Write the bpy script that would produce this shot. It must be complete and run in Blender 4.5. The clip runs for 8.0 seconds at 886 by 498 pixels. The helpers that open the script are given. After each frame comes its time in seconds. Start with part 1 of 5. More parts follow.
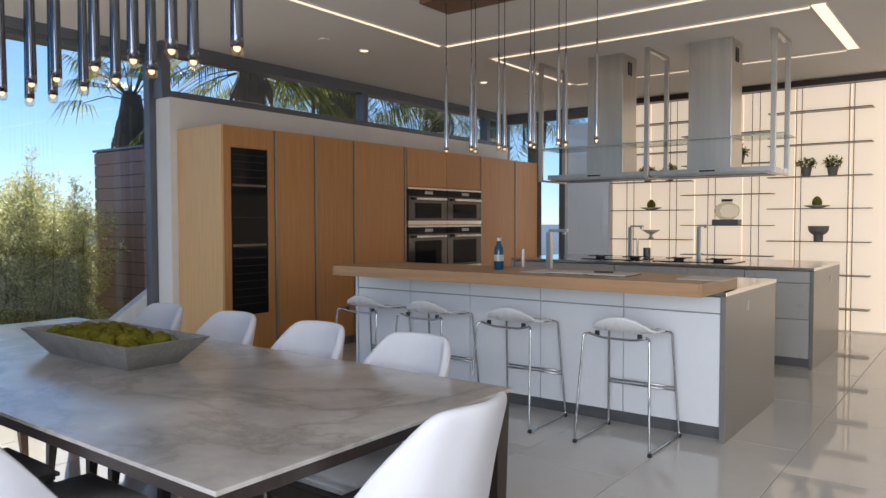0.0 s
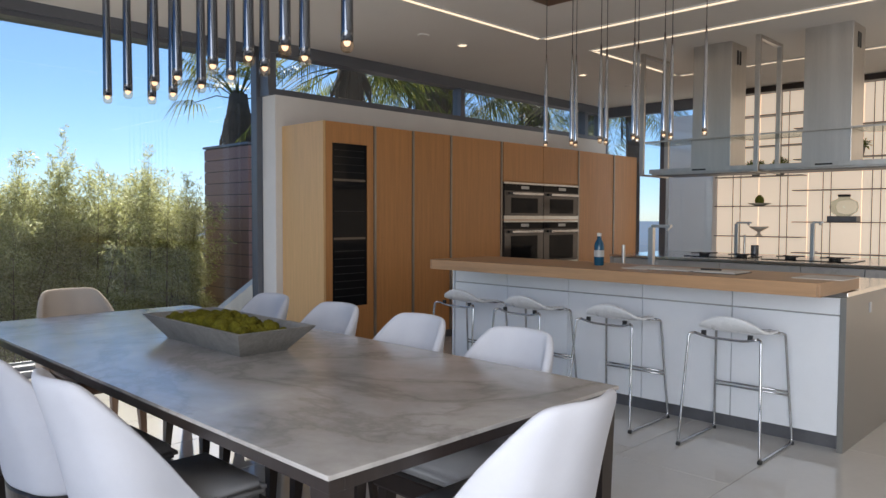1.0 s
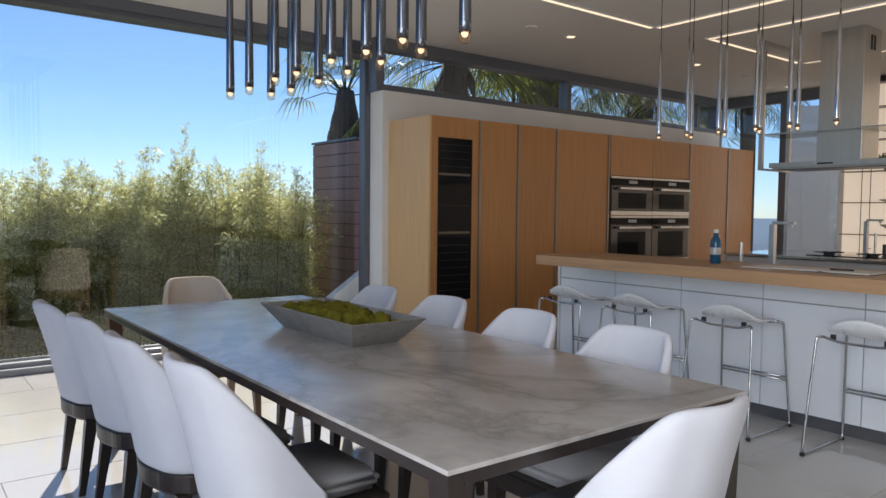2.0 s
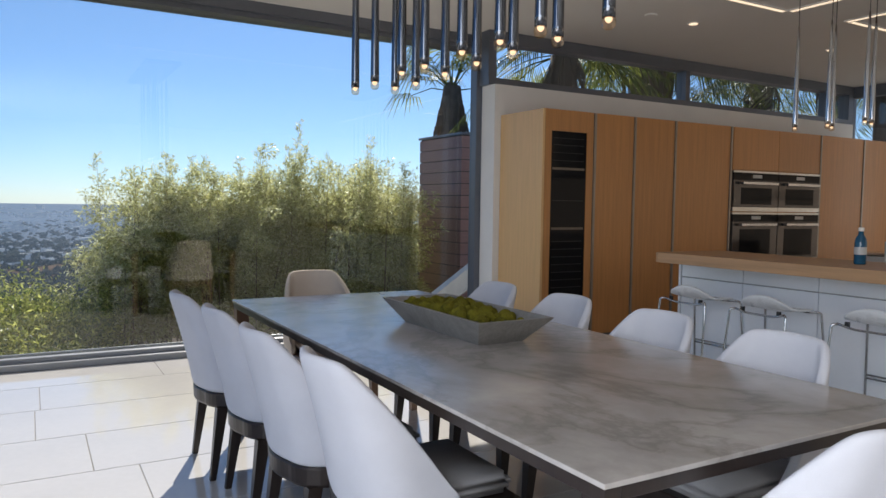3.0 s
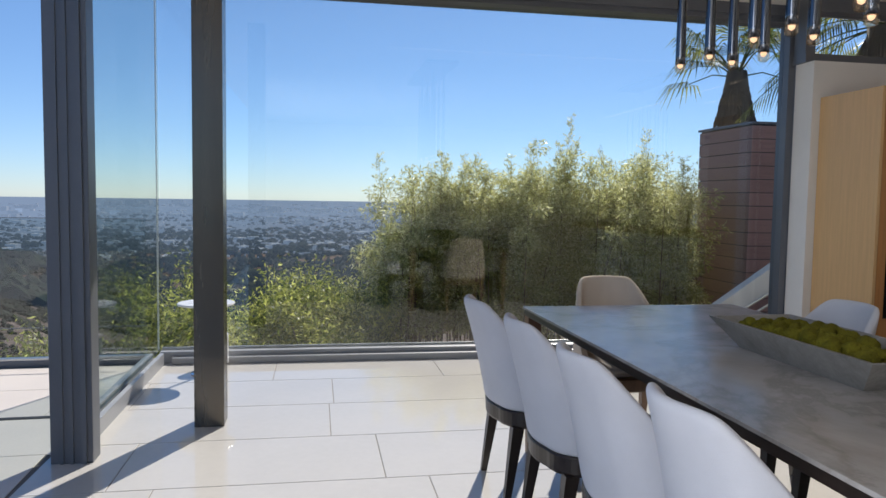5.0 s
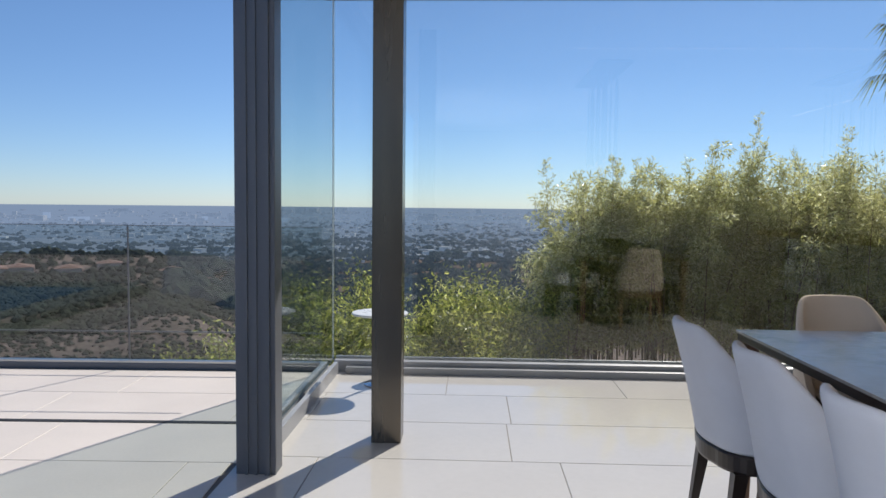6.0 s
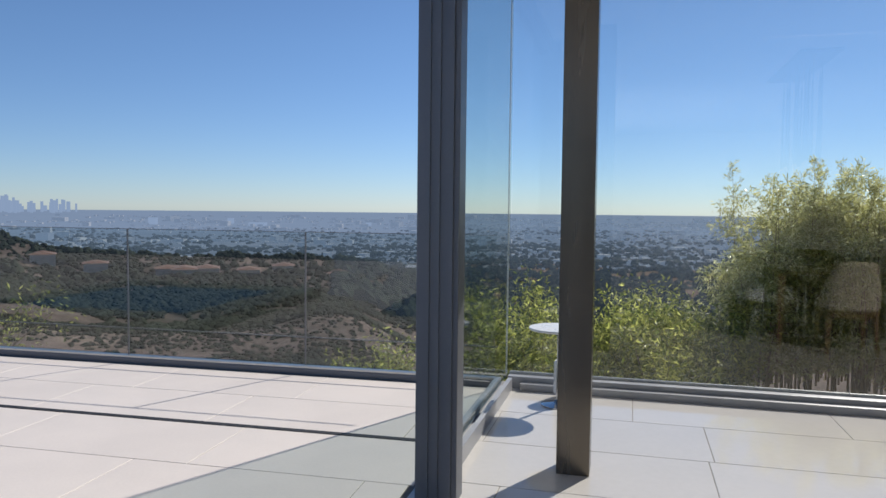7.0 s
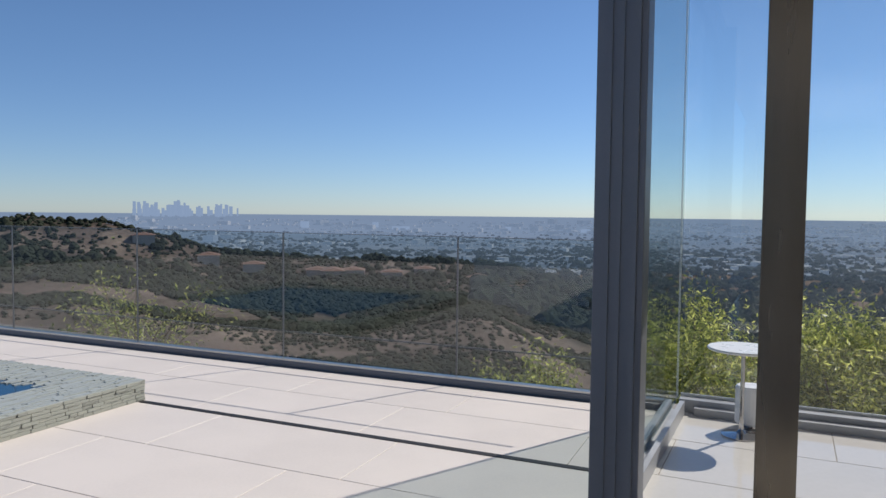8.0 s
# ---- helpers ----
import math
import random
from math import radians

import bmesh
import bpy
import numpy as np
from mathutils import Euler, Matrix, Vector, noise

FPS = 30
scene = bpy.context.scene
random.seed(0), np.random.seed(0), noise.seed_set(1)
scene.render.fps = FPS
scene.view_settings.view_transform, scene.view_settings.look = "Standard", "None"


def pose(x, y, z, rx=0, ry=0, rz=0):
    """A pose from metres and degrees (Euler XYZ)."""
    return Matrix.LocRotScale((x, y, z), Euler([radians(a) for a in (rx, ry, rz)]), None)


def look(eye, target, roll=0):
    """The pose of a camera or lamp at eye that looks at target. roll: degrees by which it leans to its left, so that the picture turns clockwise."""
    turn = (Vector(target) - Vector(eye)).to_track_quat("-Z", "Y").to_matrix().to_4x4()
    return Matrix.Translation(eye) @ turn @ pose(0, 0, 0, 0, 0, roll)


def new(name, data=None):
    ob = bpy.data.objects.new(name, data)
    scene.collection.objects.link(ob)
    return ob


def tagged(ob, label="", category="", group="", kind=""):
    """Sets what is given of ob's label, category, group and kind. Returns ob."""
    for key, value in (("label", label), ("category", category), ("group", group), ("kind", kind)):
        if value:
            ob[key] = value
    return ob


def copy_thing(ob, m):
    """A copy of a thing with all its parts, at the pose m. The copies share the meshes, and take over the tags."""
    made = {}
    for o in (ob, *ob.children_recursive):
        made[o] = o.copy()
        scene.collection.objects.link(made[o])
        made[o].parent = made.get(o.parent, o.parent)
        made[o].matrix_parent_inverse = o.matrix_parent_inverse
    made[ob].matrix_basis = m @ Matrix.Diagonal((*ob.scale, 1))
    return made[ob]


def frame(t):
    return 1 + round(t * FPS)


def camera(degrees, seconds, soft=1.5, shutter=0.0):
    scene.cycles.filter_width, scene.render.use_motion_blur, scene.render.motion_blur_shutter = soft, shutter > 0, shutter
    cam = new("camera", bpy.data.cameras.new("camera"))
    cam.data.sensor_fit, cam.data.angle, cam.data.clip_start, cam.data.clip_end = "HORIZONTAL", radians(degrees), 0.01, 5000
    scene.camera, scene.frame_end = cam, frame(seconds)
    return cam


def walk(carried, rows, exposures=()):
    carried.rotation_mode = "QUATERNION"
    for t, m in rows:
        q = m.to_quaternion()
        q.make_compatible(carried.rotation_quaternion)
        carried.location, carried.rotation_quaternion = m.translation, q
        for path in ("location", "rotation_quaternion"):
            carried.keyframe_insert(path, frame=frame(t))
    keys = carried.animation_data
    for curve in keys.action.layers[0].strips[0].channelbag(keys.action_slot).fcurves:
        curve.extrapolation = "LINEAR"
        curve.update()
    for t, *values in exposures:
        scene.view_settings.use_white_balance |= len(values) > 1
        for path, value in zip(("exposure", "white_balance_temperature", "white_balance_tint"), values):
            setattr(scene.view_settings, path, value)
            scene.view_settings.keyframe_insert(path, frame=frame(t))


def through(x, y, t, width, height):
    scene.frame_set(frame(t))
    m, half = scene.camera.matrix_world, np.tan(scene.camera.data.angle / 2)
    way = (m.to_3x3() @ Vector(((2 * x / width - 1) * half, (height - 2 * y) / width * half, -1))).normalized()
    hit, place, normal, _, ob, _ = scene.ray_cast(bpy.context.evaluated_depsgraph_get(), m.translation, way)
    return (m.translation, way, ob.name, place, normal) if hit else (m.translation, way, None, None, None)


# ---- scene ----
cam = camera(63.1, 8.0)
PATH = [
    (0, (-0.534, 0.335, 1.304), (-1.743, 1.927, 1.227), -0.1),
    (0.5, (-0.554, 0.328, 1.298), (-1.859, 1.841, 1.216), -0.0),
    (1, (-0.576, 0.321, 1.294), (-1.976, 1.745, 1.205), 0.2),
    (1.5, (-0.601, 0.315, 1.29), (-2.096, 1.64, 1.194), 0.4),
    (3, (-0.761, 0.257, 1.286), (-2.493, 1.249, 1.165), 0.8),
    (3.5, (-0.858, 0.214, 1.284), (-2.658, 1.076, 1.158), 0.8),
    (4, (-0.973, 0.192, 1.279), (-2.837, 0.905, 1.148), 0.9),
    (4.5, (-1.112, 0.186, 1.276), (-3.033, 0.727, 1.141), 0.9),
    (4.7, (-1.17, 0.191, 1.28), (-3.11, 0.655, 1.143), 0.9),
    (5.8, (-1.493, 0.076, 1.292), (-3.489, 0.086, 1.165), 0.7),
    (6, (-1.558, 0.041, 1.287), (-3.553, -0.037, 1.164), 0.6),
    (6.5, (-1.712, -0.06, 1.289), (-3.687, -0.354, 1.175), 0.6),
    (7, (-1.858, -0.155, 1.287), (-3.791, -0.659, 1.178), 0.6),
    (7.5, (-2.008, -0.251, 1.29), (-3.88, -0.948, 1.187), 0.6),
    (8, (-2.126, -0.381, 1.283), (-3.927, -1.246, 1.182), 0.6),
]
walk(cam, [(t, look(eye, target, roll)) for t, eye, target, roll in PATH],
     exposures=((0, 0.66), (1.5, 0.55), (3.0, 0.40), (4.5, 0.29), (6.0, 0.12), (8.0, 0.0)))

# ---- light ----
SUN_AZ, SUN_EL = radians(63.6), radians(38.6)   # azimuth counter-clockwise from +y towards -x
world = bpy.data.worlds.new("sky_world")
scene.world = world
world.use_nodes = True
wn = world.node_tree.nodes
sky = wn.new("ShaderNodeTexSky")
sky.sky_type = "NISHITA"
sky.sun_disc = False
sky.sun_elevation = SUN_EL
sky.sun_rotation = -SUN_AZ
sky.air_density, sky.dust_density, sky.ozone_density, sky.altitude = 0.8, 0.1, 4.0, 300
tint = wn.new("ShaderNodeMix")
tint.data_type, tint.blend_type = "RGBA", "MULTIPLY"
tint.inputs[0].default_value = 1.0
# grey-blue haze low over the horizon
sky_co = wn.new("ShaderNodeTexCoord")
sky_xyz = wn.new("ShaderNodeSeparateXYZ")
world.node_tree.links.new(sky_co.outputs["Generated"], sky_xyz.inputs[0])
haze = wn.new("ShaderNodeValToRGB")
haze.color_ramp.elements[0].position, haze.color_ramp.elements[0].color = 0.0, (0.76, 0.83, 0.98, 1)
haze.color_ramp.elements[1].position, haze.color_ramp.elements[1].color = 0.22, (0.86, 0.965, 1.07, 1)
world.node_tree.links.new(sky_xyz.outputs["Z"], haze.inputs[0])
world.node_tree.links.new(haze.outputs[0], tint.inputs[7])
world.node_tree.links.new(sky.outputs[0], tint.inputs[6])
world.node_tree.links.new(tint.outputs[2], wn["Background"].inputs[0])
wn["Background"].inputs[1].default_value = 0.10

sun_dir = Vector((-math.sin(SUN_AZ) * math.cos(SUN_EL), math.cos(SUN_AZ) * math.cos(SUN_EL), math.sin(SUN_EL)))
sun_data = bpy.data.lights.new("sun", "SUN")
sun_data.energy, sun_data.angle, sun_data.color = 4.7, radians(0.6), (1.0, 0.94, 0.86)
sun = new("sun", sun_data)
sun.matrix_world = look(sun_dir * 50, (0, 0, 0))


# daylight that comes in by the wide terrace opening behind the camera
ld = bpy.data.lights.new("sky_opening", "AREA")
ld.shape, ld.size, ld.size_y, ld.energy, ld.color = "RECTANGLE", 4.4, 2.7, 86, (0.96, 0.975, 1.0)
ld.spread = radians(140)
new("sky_opening", ld).matrix_world = look((0.3, -0.98, 1.45), (0.3, 3.0, 1.45))


# ---- materials ----
def base_mat(name):
    m = bpy.data.materials.new(name)
    m.use_nodes = True
    t = m.node_tree
    return m, t, t.nodes["Principled BSDF"]


def node(t, kind, **values):
    n = t.nodes.new(kind)
    for key, value in values.items():
        if key in n.inputs:
            n.inputs[key].default_value = value
    return n


def ramp(t, source, stops):
    r = t.nodes.new("ShaderNodeValToRGB")
    while len(r.color_ramp.elements) < len(stops):
        r.color_ramp.elements.new(0.5)
    for e, (p, c) in zip(r.color_ramp.elements, stops):
        e.position, e.color = p, (*c, 1)
    t.links.new(source, r.inputs[0])
    return r.outputs[0]


def mat(name, color, rough=0.5, metal=0.0, vary=0.12, scale=6.0, fine=80.0, bump=0.05, stretch=(1, 1, 1),
        coat=0.0, rand=0.0, spec=0.5, rough_vary=0.08, island=0.0):
    """A surface with colour variation at two scales, uneven gloss and fine relief."""
    m, t, p = base_mat(name)
    co = t.nodes.new("ShaderNodeTexCoord")
    mp = t.nodes.new("ShaderNodeMapping")
    mp.inputs["Scale"].default_value = stretch
    t.links.new(co.outputs["Object"], mp.inputs[0])
    big = node(t, "ShaderNodeTexNoise", Scale=scale, Detail=4.0, Roughness=0.6)
    small = node(t, "ShaderNodeTexNoise", Scale=fine, Detail=3.0, Roughness=0.6)
    for n in (big, small):
        t.links.new(mp.outputs[0], n.inputs["Vector"])
    mix = t.nodes.new("ShaderNodeMath")
    mix.operation = "MULTIPLY_ADD"
    t.links.new(small.outputs[0], mix.inputs[0])
    mix.inputs[1].default_value = 0.45
    t.links.new(big.outputs[0], mix.inputs[2])
    value = mix.outputs[0]
    if rand or island:
        info = t.nodes.new("ShaderNodeObjectInfo" if rand else "ShaderNodeNewGeometry")
        add = t.nodes.new("ShaderNodeMath")
        add.operation = "MULTIPLY_ADD"
        t.links.new(info.outputs["Random" if rand else "Random Per Island"], add.inputs[0])
        add.inputs[1].default_value = rand or island
        t.links.new(value, add.inputs[2])
        value = add.outputs[0]
    span = (rand or island)
    dark = tuple(c * (1 - vary) for c in color)
    light = tuple(min(c * (1 + vary), 1.0) for c in color)
    t.links.new(ramp(t, value, [(0.45, dark), (min(0.98, 1.0 + span), light)]), p.inputs["Base Color"])
    rr = t.nodes.new("ShaderNodeMapRange")
    rr.inputs["To Min"].default_value = max(0.02, rough - rough_vary)
    rr.inputs["To Max"].default_value = min(1, rough + rough_vary)
    t.links.new(big.outputs[0], rr.inputs[0])
    t.links.new(rr.outputs[0], p.inputs["Roughness"])
    p.inputs["Metallic"].default_value = metal
    p.inputs["Specular IOR Level"].default_value = spec
    p.inputs["Coat Weight"].default_value = coat
    p.inputs["Coat Roughness"].default_value = 0.05
    if bump:
        b = node(t, "ShaderNodeBump", Strength=bump, Distance=0.01)
        t.links.new(small.outputs[0], b.inputs["Height"])
        t.links.new(b.outputs[0], p.inputs["Normal"])
    return m


def glow(name, color, strength):
    m, t, p = base_mat(name)
    p.inputs["Base Color"].default_value = (*color, 1)
    p.inputs["Emission Color"].default_value = (*color, 1)
    p.inputs["Emission Strength"].default_value = strength
    return m


def pane_mat(name, tint, rough=0.0, ior=1.45, grazing=0.6):
    """Clear sheet glass: tinted passage of light with a Fresnel gloss."""
    m, t, p = base_mat(name)
    t.nodes.remove(p)
    tr = node(t, "ShaderNodeBsdfTransparent")
    tr.inputs[0].default_value = (*tint, 1)
    gl = node(t, "ShaderNodeBsdfGlossy", Roughness=rough)
    lw = node(t, "ShaderNodeLayerWeight", Blend=0.5)
    pw = t.nodes.new("ShaderNodeMath")
    pw.operation = "POWER"
    t.links.new(lw.outputs["Facing"], pw.inputs[0])
    pw.inputs[1].default_value = 5.0
    fr = t.nodes.new("ShaderNodeMath")
    fr.operation = "MULTIPLY_ADD"
    r0 = ((ior - 1) / (ior + 1)) ** 2
    t.links.new(pw.outputs[0], fr.inputs[0])
    fr.inputs[1].default_value, fr.inputs[2].default_value = grazing, r0
    mx = t.nodes.new("ShaderNodeMixShader")
    t.links.new(fr.outputs[0], mx.inputs[0])
    t.links.new(tr.outputs[0], mx.inputs[1])
    t.links.new(gl.outputs[0], mx.inputs[2])
    t.links.new(mx.outputs[0], t.nodes["Material Output"].inputs[0])
    return m


def wood_mat(name, color, axis=2, vary=0.16, rough=0.4, rand=0.0, freq=7.0):
    """Straight veneer grain along one axis."""
    s = [freq * 6, freq * 6, freq * 6]
    s[axis] = freq * 0.25
    return mat(name, color, rough, vary=vary, scale=1.0, fine=9.0, bump=0.03, stretch=tuple(s), rand=rand)


def marble_mat(name):
    m, t, p = base_mat(name)
    co = t.nodes.new("ShaderNodeTexCoord")
    n1 = node(t, "ShaderNodeTexNoise", Scale=2.2, Detail=9.0, Roughness=0.6, Distortion=0.25)
    n2 = node(t, "ShaderNodeTexNoise", Scale=1.1, Detail=9.0, Roughness=0.62, Distortion=0.5)
    for n in (n1, n2):
        t.links.new(co.outputs["Object"], n.inputs["Vector"])
    soft = ramp(t, n1.outputs[0], [(0.32, (0.32, 0.297, 0.28)), (0.70, (0.56, 0.525, 0.495))])
    vein = ramp(t, n2.outputs[0], [(0.45, (1, 1, 1)), (0.495, (0.60, 0.585, 0.57)), (0.51, (0.85, 0.84, 0.83)), (0.56, (1, 1, 1))])
    mx = t.nodes.new("ShaderNodeMix")
    mx.data_type, mx.blend_type = "RGBA", "MULTIPLY"
    mx.inputs[0].default_value = 0.7
    t.links.new(soft, mx.inputs[6])
    t.links.new(vein, mx.inputs[7])
    t.links.new(mx.outputs[2], p.inputs["Base Color"])
    p.inputs["Roughness"].default_value = 0.2
    p.inputs["Specular IOR Level"].default_value = 0.65
    return m


TILE = mat("polished_tile", (0.58, 0.565, 0.54), 0.05, vary=0.05, scale=1.3, fine=24, bump=0.0, rand=0.18, rough_vary=0.025, spec=0.6)
PAVER = mat("honed_paver", (0.70, 0.64, 0.59), 0.55, vary=0.06, scale=1.6, fine=60, bump=0.05, rand=0.2)
GROUT = mat("grout", (0.27, 0.255, 0.235), 0.9)
PAVEBED = mat("dark_joint_sand", (0.16, 0.15, 0.14), 0.95)
PLASTER = mat("white_plaster", (0.78, 0.76, 0.73), 0.8, vary=0.05, scale=2.0, fine=120, bump=0.03)
CEIL = mat("ceiling_paint", (0.74, 0.71, 0.67), 0.85, vary=0.03, scale=1.0, fine=140, bump=0.02)
SILL = mat("sill_aluminium", (0.36, 0.37, 0.39), 0.4, metal=0.3, vary=0.08, scale=3, fine=90, bump=0.02)
FRAME = mat("grey_aluminium", (0.145, 0.155, 0.178), 0.42, metal=0.35, vary=0.08, scale=3, fine=90, bump=0.02)
STEEL = mat("brushed_steel", (0.55, 0.53, 0.50), 0.34, metal=1.0, vary=0.10, scale=1.0, fine=30, bump=0.03, stretch=(14, 14, 0.8))
BRONZE = mat("bronze_steel", (0.15, 0.132, 0.11), 0.26, metal=1.0, vary=0.16, scale=1.5, fine=40, bump=0.03, stretch=(6, 6, 0.7))
CHROME = mat("chrome", (0.47, 0.47, 0.48), 0.08, metal=1.0, vary=0.04, bump=0.0, rough_vary=0.03)
DARKCHROME = mat("black_chrome", (0.16, 0.17, 0.19), 0.10, metal=1.0, vary=0.06, bump=0.0, rough_vary=0.03)
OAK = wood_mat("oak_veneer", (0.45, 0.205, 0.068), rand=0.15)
# cabinet oak lightened: window light on the side panel put into the colour
LITOAK = wood_mat("window_lit_oak", (0.66, 0.42, 0.20), vary=0.10)
OAK_TOP = wood_mat("oak_bar_top", (0.42, 0.245, 0.125), axis=0)
OAK_END = wood_mat("oak_end_grain", (0.37, 0.21, 0.105), axis=1)
GREYOAK = mat("grip_aluminium", (0.30, 0.26, 0.22), 0.4, metal=0.6)
LACQUER = mat("white_lacquer", (0.80, 0.82, 0.85), 0.07, vary=0.02, bump=0.0, coat=0.4, rough_vary=0.02)
GREYLAC = mat("grey_lacquer", (0.44, 0.43, 0.41), 0.28, vary=0.015, bump=0.0, rough_vary=0.03)
ENDSTEEL = mat("end_panel_steel", (0.20, 0.197, 0.185), 0.30, metal=0.1, vary=0.05, scale=3.7, fine=37.3, bump=0.0, rough_vary=0.03)
KICK = mat("kick_plate", (0.16, 0.16, 0.17), 0.4, metal=0.5)
WORKTOP = mat("steel_worktop", (0.62, 0.60, 0.57), 0.16, metal=1.0, vary=0.06, scale=2, fine=60, bump=0.01)
BLACKGLASS = mat("black_glass", (0.010, 0.010, 0.011), 0.06, vary=0.1, bump=0.0, rough_vary=0.02, spec=0.09)
OVEN = mat("oven_front", (0.10, 0.09, 0.085), 0.12, metal=0.5, vary=0.1, bump=0.0, rough_vary=0.03)
BLACK = mat("matt_black", (0.018, 0.018, 0.018), 0.6)
MARBLE = marble_mat("grey_marble")
FABRIC = mat("white_fabric", (0.60, 0.60, 0.64), 0.9, vary=0.05, scale=5, fine=420, bump=0.16, spec=0.2)
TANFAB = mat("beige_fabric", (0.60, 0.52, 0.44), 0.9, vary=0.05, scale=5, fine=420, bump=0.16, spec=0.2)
SEATFAB = mat("grey_fabric", (0.42, 0.41, 0.41), 0.92, vary=0.06, scale=5, fine=420, bump=0.16, spec=0.2)
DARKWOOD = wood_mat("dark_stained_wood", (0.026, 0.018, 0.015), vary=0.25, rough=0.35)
# also serves as the sunlit tone of the dark wood at the table's west end
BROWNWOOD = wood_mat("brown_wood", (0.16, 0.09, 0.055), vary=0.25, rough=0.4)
SEATPLASTIC = mat("white_plastic", (0.76, 0.76, 0.76), 0.28, vary=0.03, bump=0.0)
CONCRETE = mat("weathered_concrete", (0.23, 0.215, 0.195), 0.6, vary=0.32, scale=7, fine=60, bump=0.25)
MOSS = mat("moss", (0.155, 0.138, 0.016), 0.95, vary=0.5, scale=16, fine=150, bump=0.9, spec=0.1)
PANEL = glow("backlit_panel", (1.0, 0.83, 0.66), 0.33)
LED = glow("led_line", (1.0, 0.80, 0.58), 0.75)
BULB = glow("lamp_glow", (1.0, 0.76, 0.54), 0.85)
CRYSTAL = pane_mat("crystal_tip", (0.95, 0.84, 0.70), 0.08, 1.9)
GLASS = pane_mat("window_glass", (0.955, 0.975, 0.97), 0.0, 1.66, 0.55)
CORNERGLASS = pane_mat("return_glass", (0.84, 0.88, 0.86), 0.0, 1.55, 0.4)
FENCEGLASS = pane_mat("balustrade_glass", (0.86, 0.90, 0.90), 0.0, 1.6, 0.4)
VASEGLASS = pane_mat("vase_glass", (0.78, 0.80, 0.76), 0.02, 1.5)
SHELF = mat("shelf_steel", (0.14, 0.12, 0.10), 0.35, metal=0.7)
RED_CLAD = wood_mat("red_cladding", (0.30, 0.175, 0.155), axis=1, vary=0.2, rough=0.6, rand=0.3)
def leaf_mat(name, dark, light, through, gloss=0.4):
    """Thin leaves that let some sunlight through."""
    m, t, p = base_mat(name)
    geo = t.nodes.new("ShaderNodeNewGeometry")
    mid = tuple(0.66 * a + 0.34 * b for a, b in zip(dark, light))
    c = ramp(t, geo.outputs["Random Per Island"], [(0.0, dark), (0.6, mid), (1.0, light)])
    t.links.new(c, p.inputs["Base Color"])
    p.inputs["Roughness"].default_value = gloss
    p.inputs["Specular IOR Level"].default_value = 0.3
    tl = t.nodes.new("ShaderNodeBsdfTranslucent")
    c2 = ramp(t, geo.outputs["Random Per Island"], [(0.0, tuple(1.4 * v for v in dark)), (0.6, tuple(1.5 * v for v in mid)), (1.0, tuple(min(0.95, 1.7 * v) for v in light))])
    t.links.new(c2, tl.inputs[0])
    mx = t.nodes.new("ShaderNodeMixShader")
    mx.inputs[0].default_value = through
    t.links.new(p.outputs[0], mx.inputs[1])
    t.links.new(tl.outputs[0], mx.inputs[2])
    t.links.new(mx.outputs[0], t.nodes["Material Output"].inputs[0])
    return m


LEAF_B = leaf_mat("bamboo_leaf", (0.24, 0.255, 0.085), (0.92, 0.84, 0.38), 0.62, 0.28)
LEAF_S = leaf_mat("shrub_leaf", (0.08, 0.12, 0.025), (0.62, 0.58, 0.16), 0.55)
LEAF_P = leaf_mat("palm_leaf", (0.05, 0.08, 0.02), (0.26, 0.27, 0.06), 0.5, 0.45)
CULM = mat("bamboo_culm", (0.17, 0.12, 0.055), 0.5, vary=0.3)
TRUNK = mat("palm_trunk", (0.11, 0.085, 0.065), 0.9, vary=0.4, scale=5, fine=40, bump=0.8)
POOLSTONE = mat("pool_stone", (0.24, 0.25, 0.22), 0.45, vary=0.4, scale=3, fine=30, bump=0.2, rand=1.2)
WATER = mat("pool_water", (0.012, 0.06, 0.13), 0.03, vary=0.2, scale=2, fine=5, bump=0.05)
BOTTLE = mat("blue_bottle", (0.012, 0.075, 0.14), 0.15, vary=0.2, bump=0)
PAPER = mat("paper", (0.62, 0.57, 0.52), 0.7, vary=0.05)
GREYPOT = mat("grey_ceramic", (0.19, 0.175, 0.16), 0.6, vary=0.15)
WHITEPOT = mat("white_ceramic", (0.66, 0.62, 0.56), 0.4, vary=0.06)
GREENEGG = mat("green_moss_ball", (0.14, 0.16, 0.02), 0.9, vary=0.3, scale=20, bump=0.5)
RECEPTACLE = mat("wall_socket", (0.5, 0.5, 0.5), 0.4)


# ---- mesh helpers ----
def box(bm, x0, x1, y0, y1, z0, z1):
    v = [bm.verts.new(c) for c in ((x0, y0, z0), (x1, y0, z0), (x1, y1, z0), (x0, y1, z0),
                                   (x0, y0, z1), (x1, y0, z1), (x1, y1, z1), (x0, y1, z1))]
    for f in ((3, 2, 1, 0), (4, 5, 6, 7), (0, 1, 5, 4), (1, 2, 6, 5), (2, 3, 7, 6), (3, 0, 4, 7)):
        bm.faces.new([v[i] for i in f])
    return v


def boxes(*specs, bevel=0.0):
    bm = bmesh.new()
    for s in specs:
        box(bm, *s)
    if bevel:
        bmesh.ops.bevel(bm, geom=bm.edges[:], offset=bevel, segments=2, affect="EDGES", profile=0.6)
    return bm


